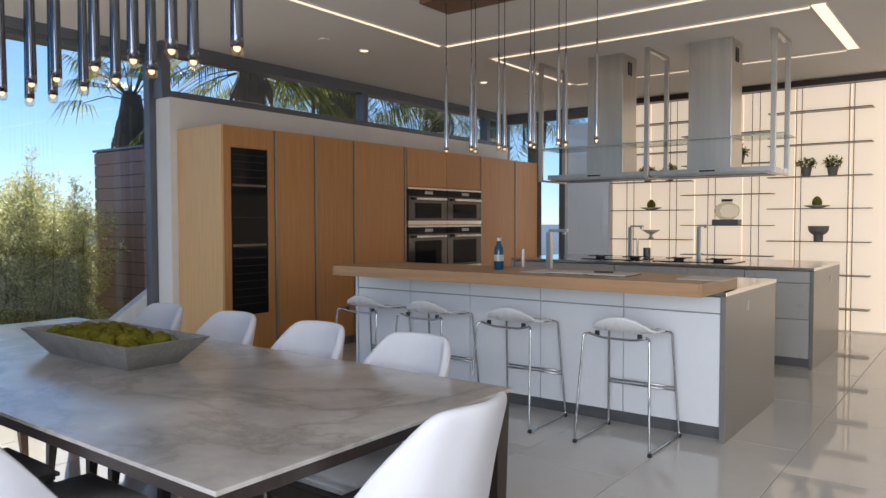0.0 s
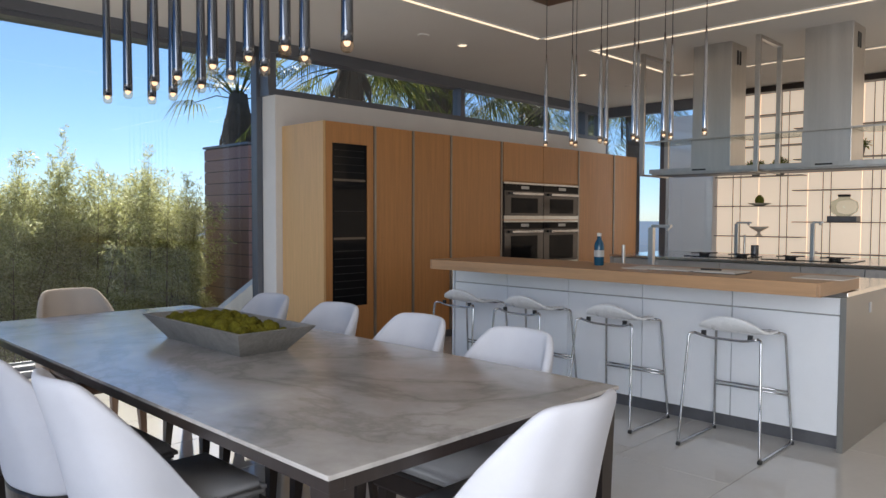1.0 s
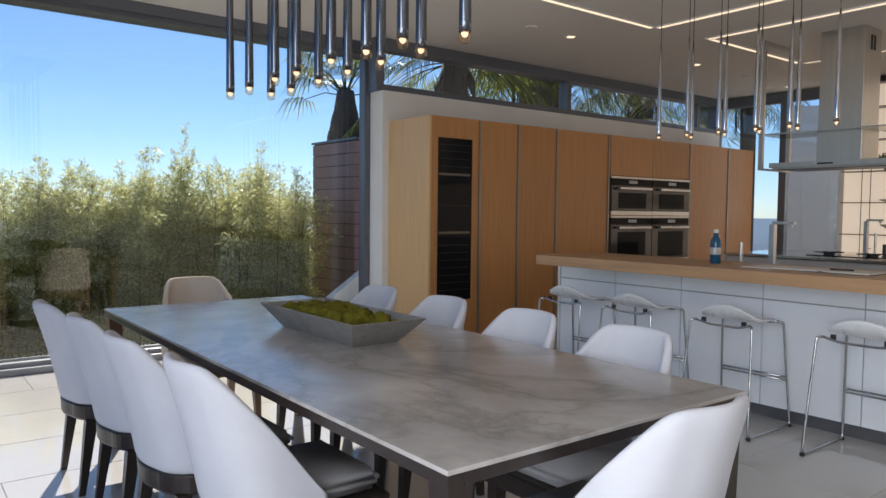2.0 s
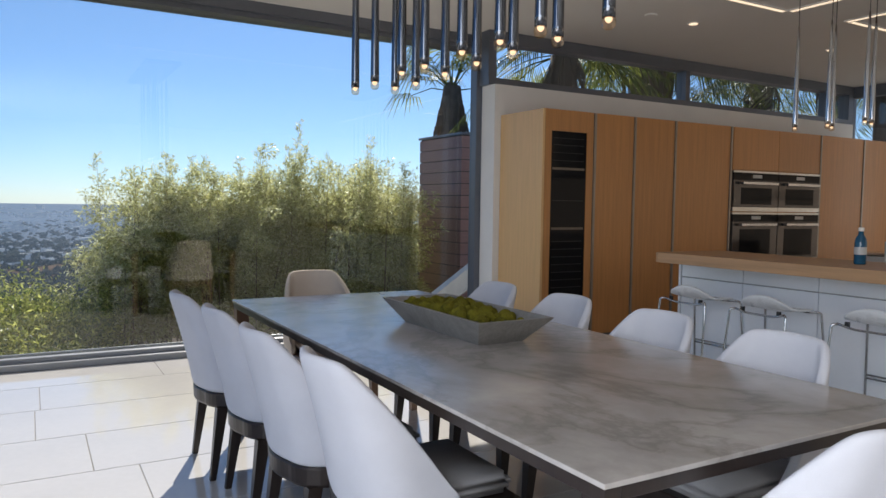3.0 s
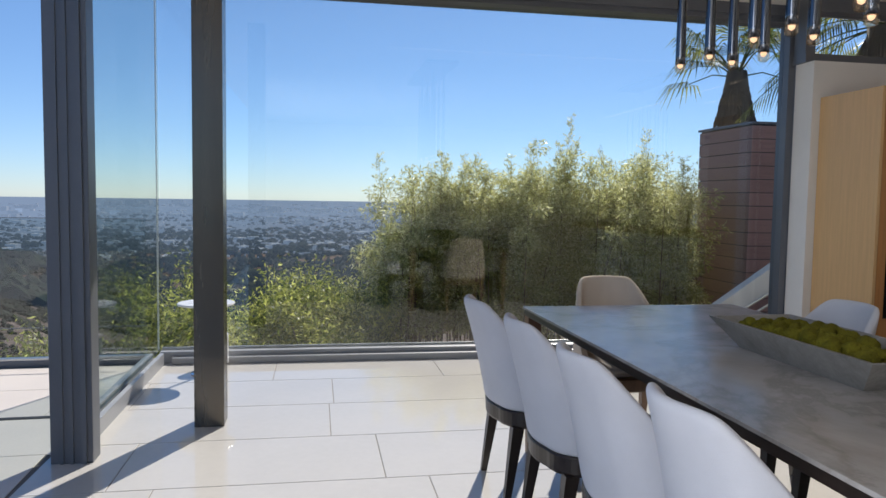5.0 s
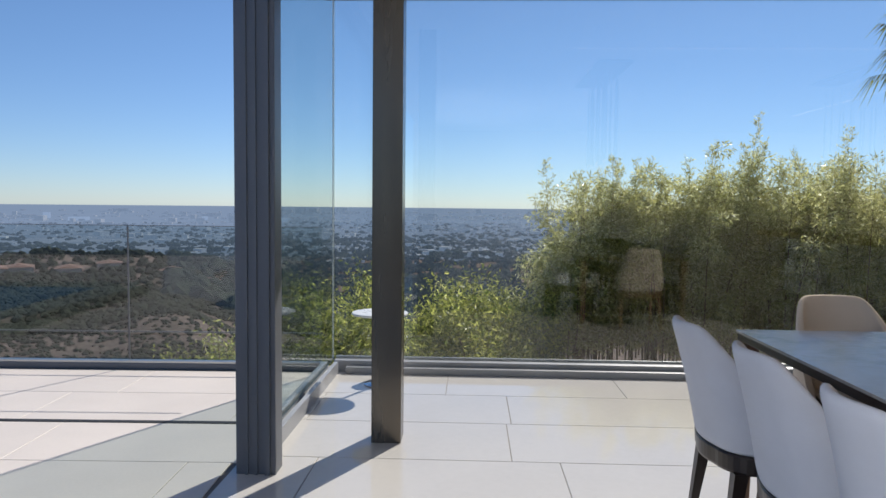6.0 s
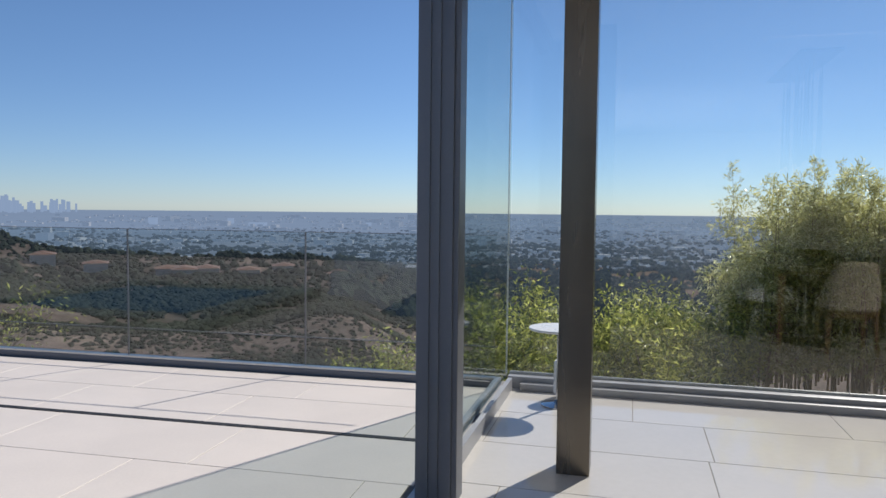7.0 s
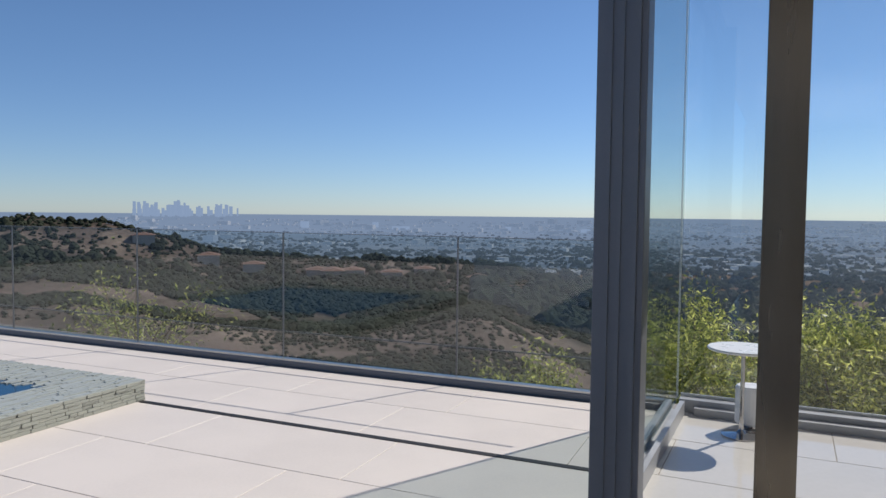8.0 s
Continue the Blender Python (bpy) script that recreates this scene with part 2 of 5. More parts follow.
def lathe(profile, n=24, bm=None, at=(0, 0, 0)):
    bm = bm or bmesh.new()
    rings = []
    for r, z in profile:
        rings.append([bm.verts.new((at[0] + r * math.cos(2 * math.pi * i / n), at[1] + r * math.sin(2 * math.pi * i / n), at[2] + z)) for i in range(n)])
    for a, b in zip(rings, rings[1:]):
        for i in range(n):
            bm.faces.new((a[i], a[(i + 1) % n], b[(i + 1) % n], b[i]))
    bm.faces.new(list(reversed(rings[0])))
    bm.faces.new(rings[-1])
    return bm


def tube(path, r, n=8, bm=None, radii=None):
    """A round bar along a line of points."""
    bm = bm or bmesh.new()
    pts = [Vector(p) for p in path]
    rings, side = [], None
    for i, p in enumerate(pts):
        d = (pts[min(i + 1, len(pts) - 1)] - pts[max(i - 1, 0)]).normalized()
        if side is None:
            side = d.orthogonal().normalized()
        side = (side - d * side.dot(d)).normalized()
        up = d.cross(side)
        rr = radii[i] if radii else r
        rings.append([bm.verts.new(p + side * rr * math.cos(2 * math.pi * k / n) + up * rr * math.sin(2 * math.pi * k / n)) for k in range(n)])
    for a, b in zip(rings, rings[1:]):
        for k in range(n):
            bm.faces.new((a[k], a[(k + 1) % n], b[(k + 1) % n], b[k]))
    bm.faces.new(list(reversed(rings[0])))
    bm.faces.new(rings[-1])
    return bm


def rounded(points, r=0.03, n=5):
    """The line of points with its inner corners rounded."""
    pts = [Vector(p) for p in points]
    out = [pts[0]]
    for a, b, c in zip(pts, pts[1:], pts[2:]):
        u, w = (a - b), (c - b)
        k = min(r, u.length * 0.45, w.length * 0.45)
        s, e = b + u.normalized() * k, b + w.normalized() * k
        for i in range(n + 1):
            q = i / n
            out.append(s * (1 - q) ** 2 + b * 2 * q * (1 - q) + e * q * q)
    return out + [pts[-1]]


def to_mesh(name, bm, material, smooth=False):
    me = bpy.data.meshes.new(name)
    bmesh.ops.recalc_face_normals(bm, faces=bm.faces[:])
    bm.to_mesh(me)
    bm.free()
    me.materials.append(material)
    if smooth:
        for f in me.polygons:
            f.use_smooth = True
    return me


def part(name, bm, material, parent, label="", smooth=False):
    ob = new(name, to_mesh(name, bm, material, smooth))
    ob.parent = parent
    if label:
        tagged(ob, label)
    return ob


def thing(name, at, label, category, group="", rz=0.0):
    ob = new(name)
    ob.empty_display_size = 0.1
    ob.matrix_world = pose(*at, 0, 0, rz)
    return tagged(ob, label, category, group)


def solid(name, bm, material, label, category, group="", kind="", smooth=False):
    return tagged(new(name, to_mesh(name, bm, material, smooth)), label, category, group, kind)


def sheet(name, bm, material, parent, label="", smooth=False):
    """A pane of glass that lets daylight through."""
    ob = part(name, bm, material, parent, label, smooth)
    ob.visible_shadow = False
    return ob


def structure(name, bm, material, label, category):
    return solid(name, bm, material, label, category, kind="structure")


def raw_mesh(name, verts, faces, material, smooth=False):
    me = bpy.data.meshes.new(name)
    me.from_pydata([tuple(v) for v in verts], [], faces)
    me.materials.append(material)
    me.update()
    if smooth:
        me.polygons.foreach_set("use_smooth", [True] * len(me.polygons))
    return me


# ---- the room ----
CEIL_Z = 2.97
WEST = -7.05          # line of the long window
NORTH = 9.95          # shelf wall
EAST = 4.0
SOUTH = -1.0          # line between room and terrace

structure("floor", boxes((-7.2, EAST, SOUTH - 0.1, 13.0, -0.35, -0.003)), GROUT, "bed of grout under the polished floor tiles", "floor")
structure("pavement", boxes((-7.2, EAST, -16.0, SOUTH - 0.1, -0.36, -0.004)), PAVEBED, "bed under the terrace pavers", "terrace")

bm = boxes((-7.2, EAST, SOUTH - 0.15, NORTH + 0.4, CEIL_Z, CEIL_Z + 0.28))
structure("ceiling", bm, CEIL, "plain off-white painted ceiling", "ceiling")

# wall behind the tall cabinets, with the strip window over it
structure("wall_west", boxes((-6.79, -6.565, 4.13, 9.95, 0.0, 2.45)), PLASTER, "white plaster wall behind the oak cabinets", "wall")
w1 = tagged(thing("window_1", (0, 0, 0), "strip window with grey aluminium frame above the cabinets", "window"), kind="structure")
part("window_frame", boxes((-6.80, -6.63, 4.10, 10.05, 2.45, 2.52), (-6.80, -6.63, 4.10, 10.05, 2.86, CEIL_Z),
                           (-6.79, -6.64, 4.10, 4.19, 2.52, 2.86), (-6.79, -6.64, 9.96, 10.05, 2.52, 2.86)), FRAME, w1)
part("mullion", boxes((-6.785, -6.645, 6.80, 6.87, 2.52, 2.86)), FRAME, w1)
part("mullion", boxes((-6.785, -6.645, 9.50, 9.58, 2.52, 2.86)), FRAME, w1)
for a, b in ((4.19, 6.80), (6.87, 9.50), (9.58, 9.96)):
    sheet("pane", boxes((-6.72, -6.708, a, b, 2.52, 2.86)), GLASS, w1)

# long window to the hillside
w2 = tagged(thing("window_2", (0, 0, 0), "floor-to-ceiling window with a grey aluminium frame", "window"), kind="structure")
part("window_sill", boxes((-7.13, -7.00, SOUTH, 4.2, 0.0, 0.085), (-7.10, -7.085, SOUTH, 4.2, 0.085, 0.105), bevel=0.003), SILL, w2)
part("window_sill", boxes((-6.998, -6.93, SOUTH + 0.1, 4.06, 0.0, 0.05), bevel=0.003), SILL, w2)
part("header", boxes((-7.16, -6.94, SOUTH - 0.1, 4.27, 2.84, CEIL_Z), (-6.94, -6.90, SOUTH, 4.12, 2.88, CEIL_Z)), FRAME, w2)
part("post", boxes((-6.875, -6.80, 4.07, 4.13, 0.0, 2.84), bevel=0.003), FRAME, w2)
part("jamb", boxes((-7.12, -6.80, 4.2, 4.27, 0.0, 2.84)), FRAME, w2)
sheet("pane", boxes((-7.075, -7.063, SOUTH, 4.2, 0.085, 2.84)), GLASS, w2)

# return of glass towards the sliding door
w3 = tagged(thing("window_3", (0, 0, 0), "frameless glass return beside the open sliding door", "window"), kind="structure")
part("track", boxes((-6.93, -4.99, -1.075, -1.035, 0.0, 0.09), (-6.93, -4.99, -0.985, -0.955, 0.0, 0.09), (-6.93, -4.99, -1.035, -0.985, 0.0, 0.03)), SILL, w3)
part("header", boxes((-6.94, -4.99, -1.08, -0.95, 2.84, CEIL_Z)), FRAME, w3)
part("pane", boxes((-7.06, -5.0, -1.014, -1.004, 0.09, 2.84)), CORNERGLASS, w3)
part("joint", boxes((-7.07, -7.054, -1.026, -1.0145, 0.09, 2.84)), SEATPLASTIC, w3, "bright silicone joint at the glass corner")

post = thing("door_post", (-4.93, -0.965, 0), "tall grey-blue aluminium sliding door post", "door post")
part("profile", boxes((-0.06, 0.06, -0.095, 0.095, 0, CEIL_Z), bevel=0.004), FRAME, post)
part("rib", boxes((0.06, 0.068, -0.05, -0.035, 0, CEIL_Z)), FRAME, post)
part("rib", boxes((0.06, 0.068, -0.005, 0.01, 0, CEIL_Z)), FRAME, post)
part("rib", boxes((0.06, 0.072, 0.045, 0.07, 0, CEIL_Z)), FRAME, post)

col = thing("column", (-5.44, -0.405, 0), "slender square column clad in bronze steel", "column")
part("shaft", boxes((-0.08, 0.08, -0.08, 0.08, 0, CEIL_Z), bevel=0.003), BRONZE, col)

# far side: shelf wall, glazed corner, and the walls that close the room
structure("wall_north", boxes((-4.88, EAST, NORTH, NORTH + 0.2, 0, CEIL_Z)), PLASTER, "wall carrying the backlit shelf panels", "wall")
structure("wall_east", boxes((EAST, EAST + 0.2, SOUTH - 0.2, NORTH + 0.2, 0, CEIL_Z)), PLASTER, "plain plaster wall closing the room", "wall")
structure("wall_south", boxes((2.6, EAST, SOUTH - 0.2, SOUTH, 0, CEIL_Z)), PLASTER, "plain plaster wall beside the terrace opening", "wall")
w4 = tagged(thing("window_4", (0, 0, 0), "tall corner window beyond the cabinets", "window"), kind="structure")
part("window_frame", boxes((-6.80, -6.66, 10.05, 10.17, 0, CEIL_Z), (-6.66, -4.9, 10.05, 10.15, 0, 0.08), (-6.66, -4.9, 10.05, 10.15, 2.82, CEIL_Z),
                           (-5.72, -5.62, 10.05, 10.15, 0.08, 2.82)), FRAME, w4)
sheet("pane", boxes((-6.66, -5.72, 10.095, 10.107, 0.08, 2.82)), GLASS, w4)
sheet("pane", boxes((-5.62, -4.9, 10.095, 10.107, 0.08, 2.82)), GLASS, w4)
structure("garden_wall", boxes((-7.3, 4.0, 13.2, 13.4, -0.3, 3.2)), PLASTER, "white rendered garden wall", "wall")
structure("garden_side_wall", boxes((-4.9, -4.75, 10.2, 13.2, -0.3, CEIL_Z)), PLASTER, "white rendered side wall", "wall")
trim = boxes((-4.70, EAST, NORTH - 0.16, NORTH - 0.005, CEIL_Z - 0.075, CEIL_Z - 0.004))
structure("trim", trim, DARKWOOD, "dark wooden header over the lit shelf wall", "trim")

# light slots and small fittings in the ceiling
def light_slot(x0, x1, y0, y1, w=0.06):
    s = thing("light_slot", ((x0 + x1) / 2, (y0 + y1) / 2, CEIL_Z), "warm recessed LED light line in the ceiling", "ceiling light", "ceiling light lines")
    hx, hy = (x1 - x0) / 2, (y1 - y0) / 2
    part("diffuser", boxes((-hx, hx, -hy, hy, -0.006, -0.002)), LED, s)
    lips = ((-hx, hx, hy, hy + 0.008, -0.012, 0.0), (-hx, hx, -hy - 0.008, -hy, -0.012, 0.0)) if hx > hy else ((hx, hx + 0.008, -hy, hy, -0.012, 0.0), (-hx - 0.008, -hx, -hy, hy, -0.012, 0.0))
    for l in lips:
        part("lip", boxes(l), CEIL, s)


light_slot(-4.76, -4.71, 1.0, 5.84)
light_slot(-4.71, 1.0, 5.84, 5.90)
light_slot(-4.66, -1.70, 6.56, 6.62)
light_slot(-1.68, -1.58, 6.56, 8.36)
light_slot(-4.60, -1.70, 8.36, 8.41)
light_slot(-4.66, -4.61, 6.64, 8.34)

for x, y in ((-5.44, 5.53), (-5.42, 7.58), (-5.45, 10.02 - 0.3)):
    d = thing("downlight", (x, y, CEIL_Z), "small round recessed ceiling downlight, lit", "downlight", "ceiling downlights")
    part("rim", lathe([(0.055, -0.006), (0.055, 0.0)], 20), SEATPLASTIC, d)
    part("lens", lathe([(0.04, -0.009), (0.04, -0.0065)], 20), BULB, d)
for x, y in ((-5.43, 4.99), (-5.40, 8.6)):
    d = thing("smoke_detector", (x, y, CEIL_Z), "small flat white sprinkler plate on the ceiling", "sprinkler", "ceiling plates")
    part("plate", lathe([(0.05, -0.012), (0.055, -0.004), (0.055, 0.0)], 20), CEIL, d)


# ---- tall oak cabinets ----
CX, CB, CH = -5.90, -6.56, 2.155


def tall_unit(y0, y1, label, doors, grip=True, name="tall_cabinet"):
    u = thing(name, (CB, y0, 0), label, "cabinet", "row of tall cabinets")
    d, w = CX - CB, y1 - y0
    part("body", boxes((0, d - 0.025, 0.002, w - 0.002, 0.09, CH)), OAK, u)
    part("plinth", boxes((0.02, d - 0.08, 0.002, w - 0.002, 0, 0.09)), KICK, u)
    n = len(doors)
    for a, b, z0, z1 in doors:
        part("door", boxes((d - 0.022, d, a + 0.003, b - 0.003, z0, z1), bevel=0.0015), OAK, u)
    if grip:
        part("grip", boxes((d - 0.012, d + 0.012, w - 0.03, w - 0.008, 0.10, CH - 0.002)), GREYOAK, u, "vertical aluminium grip strip")
    return u


u = thing("wine_cabinet", (CB, 4.20, 0), "oak tall cabinet with a black glass wine cooler door", "cabinet", "row of tall cabinets")
d = CX - CB
# paler than the doors to paint in the light from the window
part("side_panel", boxes((0, d, 0, 0.025, 0.0, CH), bevel=0.0015), LITOAK, u, "oak side panel, window light put into its colour")
part("body", boxes((0, d - 0.03, 0.026, 0.615, 0.09, CH)), OAK, u)
part("plinth", boxes((0.02, d - 0.08, 0.026, 0.615, 0, 0.09)), KICK, u)
dr = part("door", boxes((d - 0.028, d, 0.028, 0.10, 0.10, CH), (d - 0.028, d, 0.51, 0.585, 0.10, CH), (d - 0.028, d, 0.10, 0.51, 1.965, CH), (d - 0.028, d, 0.10, 0.51, 0.10, 0.455)), OAK, u)
part("glass", boxes((d - 0.02, d - 0.008, 0.10, 0.51, 0.455, 1.965)), BLACKGLASS, dr, "black glass pane")
for z in (0.55, 0.62, 0.69, 0.76, 0.83, 0.90, 0.97, 1.34, 1.70, 1.77, 1.84, 1.90):
    part("rack", boxes((d - 0.008, d - 0.0055, 0.13, 0.48, z, z + 0.006)), BLACK, dr)
for z in (1.08, 1.62):
    part("rack_front", boxes((d - 0.008, d - 0.005, 0.12, 0.49, z, z + 0.02)), SHELF, dr)
part("grip", boxes((d - 0.012, d + 0.012, 0.588, 0.613, 0.10, CH - 0.002)), GREYOAK, u)

tall_unit(4.82, 5.32, "plain oak veneer tall cabinet door", [(0, 0.47, 0.10, CH)])
tall_unit(5.32, 5.87, "plain oak veneer tall cabinet door", [(0, 0.52, 0.10, CH)])
tall_unit(5.87, 6.70, "wide plain oak veneer tall cabinet", [(0, 0.80, 0.10, CH)])
tall_unit(8.25, 9.11, "wide plain oak veneer tall cabinet", [(0, 0.83, 0.10, CH)])
tall_unit(9.11, 9.71, "plain oak veneer end cabinet", [(0, 0.60, 0.10, CH)], grip=False)
ov = tall_unit(6.70, 8.25, "oak oven housing with four built-in ovens", [(0.02, 0.775, 1.71, CH), (0.775, 1.53, 1.71, CH), (0.02, 0.775, 0.10, 0.68), (0.775, 1.53, 0.10, 0.68)])


def oven(y0, z0, h, label):
    o = thing("oven", (CX, y0, z0), label, "oven", "built-in ovens")
    w = 0.745
    part("body", boxes((-0.40, 0.0, 0, w, 0, h), bevel=0.002), OVEN, o)
    part("top_trim", boxes((0.0, 0.012, 0, w, h - 0.02, h)), STEEL, o, "brushed steel trim")
    part("control_panel", boxes((0.0, 0.010, 0.004, w - 0.004, h - 0.10, h - 0.023)), BLACKGLASS, o)
    part("display", boxes((0.010, 0.0125, w * 0.42, w * 0.62, h - 0.075, h - 0.04)), GREYLAC, o, "grey display window")
    dd = part("door", boxes((0.0, 0.016, 0.004, w - 0.004, 0.055, h - 0.104), bevel=0.002), OVEN, o)
    part("window", boxes((0.016, 0.019, 0.12, w - 0.12, 0.075, h - 0.18)), BLACKGLASS, dd)
    hb = part("handle", boxes((0.045, 0.062, 0.10, w - 0.06, h - 0.145, h - 0.118), bevel=0.004), CHROME, dd, "chrome bar handle")
    part("stub", boxes((0.016, 0.047, 0.06, 0.10, h - 0.145, h - 0.118)), BLACK, dd)
    part("stub", boxes((0.016, 0.047, w - 0.09, w - 0.06, h - 0.142, h - 0.121)), BLACK, dd)
    part("bottom_trim", boxes((0.0, 0.012, 0, w, 0.0, 0.045)), STEEL, o, "brushed steel trim")


for y0 in (6.725, 7.475):
    oven(y0, 1.265, 0.435, "steel and black glass compact oven with chrome handle")
    oven(y0, 0.70, 0.555, "steel and black glass oven with chrome handle")


# ---- bar island ----
IX0, IX1, IY0, IY1 = -4.72, -1.75, 4.66, 5.86
isl = thing("bar_island", (0, 0, 0), "white lacquered kitchen island with steel end panels", "kitchen island")
part("core", boxes((IX0 + 0.04, IX1 - 0.04, IY0 + 0.03, IY1 - 0.03, 0.09, 0.845)), GREYLAC, isl)
part("kick", boxes((IX0 + 0.06, IX1 - 0.04, IY0 + 0.06, IY1 - 0.06, 0.0, 0.088)), KICK, isl, "recessed grey kick plate")
part("end_panel", boxes((IX1 - 0.03, IX1, IY0 - 0.01, IY1, 0.0, 0.86)), ENDSTEEL, isl, "tall grey end panel")
part("end_panel", boxes((IX0, IX0 + 0.02, IY0 - 0.01, IY1, 0.0, 0.86), bevel=0.002), LACQUER, isl)
part("socket", boxes((IX1, IX1 + 0.006, 5.1, 5.13, 0.74, 0.80)), RECEPTACLE, isl)
JX = [IX0 + 0.022, -4.14, -3.57, -2.98, -2.38, IX1 - 0.032]
for a, b in zip(JX, JX[1:]):
    part("front_panel", boxes((a + 0.003, b - 0.003, IY0, IY0 + 0.028, 0.09, 0.755), bevel=0.0015), LACQUER, isl)
    part("drawer_panel", boxes((a + 0.003, b - 0.003, IY0, IY0 + 0.028, 0.763, 0.855), bevel=0.0015), LACQUER, isl)
structure_top = solid("worktop", boxes((IX0, IX1 + 0.004, IY0 - 0.01, IY1 + 0.01, 0.862, 0.888), bevel=0.002), WORKTOP, "thin brushed steel worktop on the bar island", "worktop")
bc = thing("bar_counter", (-3.165, 4.58, 0.889), "thick oak bar counter laid over the island", "bar counter")
part("top", boxes((-1.387, 1.387, -0.34, 0.34, 0.003, 0.076), bevel=0.003), OAK_TOP, bc)
for sx in (-1, 1):
    part("end_band", boxes((sx * 1.396 - 0.0085, sx * 1.396 + 0.0085, -0.34, 0.34, 0.003, 0.076), bevel=0.003), OAK_END, bc, "end-grain oak band")
part("spacer", boxes((-1.30, 1.30, 0.05, 0.33, -0.001, 0.003)), KICK, bc)

# bar stools
def bar_stool(x, y):
    s = thing("bar_stool", (x, y, 0), "white plastic bar stool with chrome wire sled legs, at the bar", "bar stool", "bar stools")
    # seat shell: low back towards the table
    nu, nv = 17, 17
    bm = bmesh.new()
    grid = []
    for i in range(nu):
        row = []
        for j in range(nv):
            u, v = -1 + 2 * i / (nu - 1), -1 + 2 * j / (nv - 1)
            sx = u * math.sqrt(1 - 0.40 * v * v) * 0.205
            w = max(0.0, (-v - 0.3) / 0.7)
            sy = v * math.sqrt(1 - 0.25 * u * u) * 0.19 + 0.055 * w * w
            z = 0.665 + 0.012 * u * u + 0.088 * w ** 1.3 * (1 - 0.75 * abs(u) ** 2.2) - 0.02 * max(0, v) ** 2
            row.append(bm.verts.new((sx, sy, z)))
        grid.append(row)
    for i in range(nu - 1):
        for j in range(nv - 1):
            bm.faces.new((grid[i][j], grid[i + 1][j], grid[i + 1][j + 1], grid[i][j + 1]))
    seat = part("seat", bm, SEATPLASTIC, s, smooth=True)
    md = seat.modifiers.new("thickness", "SOLIDIFY")
    md.thickness, md.offset = 0.018, -1
    sb = seat.modifiers.new("smooth", "SUBSURF")
    sb.levels = sb.render_levels = 1
    for sx in (-1, 1):
        top = 0.655
        pts = [(sx * 0.175, -0.165, top - 0.012), (sx * 0.20, -0.185, top - 0.016), (sx * 0.228, -0.245, 0.010), (sx * 0.228, 0.235, 0.010), (sx * 0.20, 0.175, top - 0.016), (sx * 0.175, 0.15, top - 0.012)]
        part("leg", tube(rounded(pts, 0.03), 0.0075, 8), CHROME, s, "chrome wire sled leg", smooth=True)
    part("seat_rail", tube(rounded([(-0.18, -0.166, 0.645), (-0.1, -0.15, 0.622), (0.1, -0.15, 0.622), (0.18, -0.166, 0.645)], 0.05), 0.0075), CHROME, s, smooth=True)
    part("seat_rail", tube(rounded([(-0.18, 0.15, 0.645), (-0.1, 0.15, 0.636), (0.1, 0.15, 0.636), (0.18, 0.15, 0.645)], 0.05), 0.0075), CHROME, s, smooth=True)
    for k in (0.285, 0.305):
        part("footrest", tube([(-0.214, 0.208, k), (0.214, 0.208, k)], 0.006), CHROME, s, smooth=True)
    for sx in (-1, 1):
        for sy in (-0.24, 0.23):
            part("glide", lathe([(0.012, 0), (0.014, 0.008), (0.010, 0.02)], 10, at=(sx * 0.228, sy, 0)), BLACK, s)
        for sy in (-0.15, 0.14):
            part("clip", boxes((sx * 0.13 - 0.012, sx * 0.13 + 0.012, sy - 0.008, sy + 0.008, 0.634, 0.66)), BLACK, s)
    return s


st = bar_stool(-2.235, 4.395)
for x in (-3.00, -3.69, -4.29):
    copy_thing(st, pose(x, 4.40, 0))

# things on the bar
b = thing("bottle", (-3.28, 4.60, 0.965), "blue glass bottle standing on the oak bar", "bottle")
part("body", lathe([(0.030, 0), (0.034, 0.006), (0.034, 0.13), (0.030, 0.155), (0.016, 0.18), (0.014, 0.20)], 20), BOTTLE, b, smooth=True)
part("cap", lathe([(0.016, 0.20), (0.016, 0.222)], 16), WHITEPOT, b)
part("label_band", lathe([(0.0346, 0.06), (0.0346, 0.105)], 20), GREYLAC, b)
for x0, x1, y, m, lab in ((-3.02, -2.80, 4.60, PAPER, "loose sheet of pale paper on the bar"), (-1.98, -1.80, 4.62, PAPER, "open brochure on the bar")):
    s = thing("paper", (x0, y, 0.965), lab, "paper")
    part("sheet", boxes((0, x1 - x0 + 0.08, -0.14, 0.14, 0.0, 0.004)), m, s)
for x, lab in ((-2.70, "dark folder lying on the bar"), (-2.42, "pale-covered magazine on the bar")):
    s = thing("magazine", (x, 4.58, 0.965), lab, "magazine")
    part("cover", boxes((-0.14, 0.14, -0.12, 0.12, 0.0, 0.003)), BLACK, s)
    part("page", boxes((-0.12, 0.13, -0.11, 0.11, 0.003, 0.010)), PAPER, s)
pn = thing("pen", (-2.48, 4.57, 0.975), "black pen lying on the magazine", "pen")
part("barrel", tube([(-0.06, 0, 0.005), (0.06, 0.02, 0.005)], 0.005), BLACK, pn)


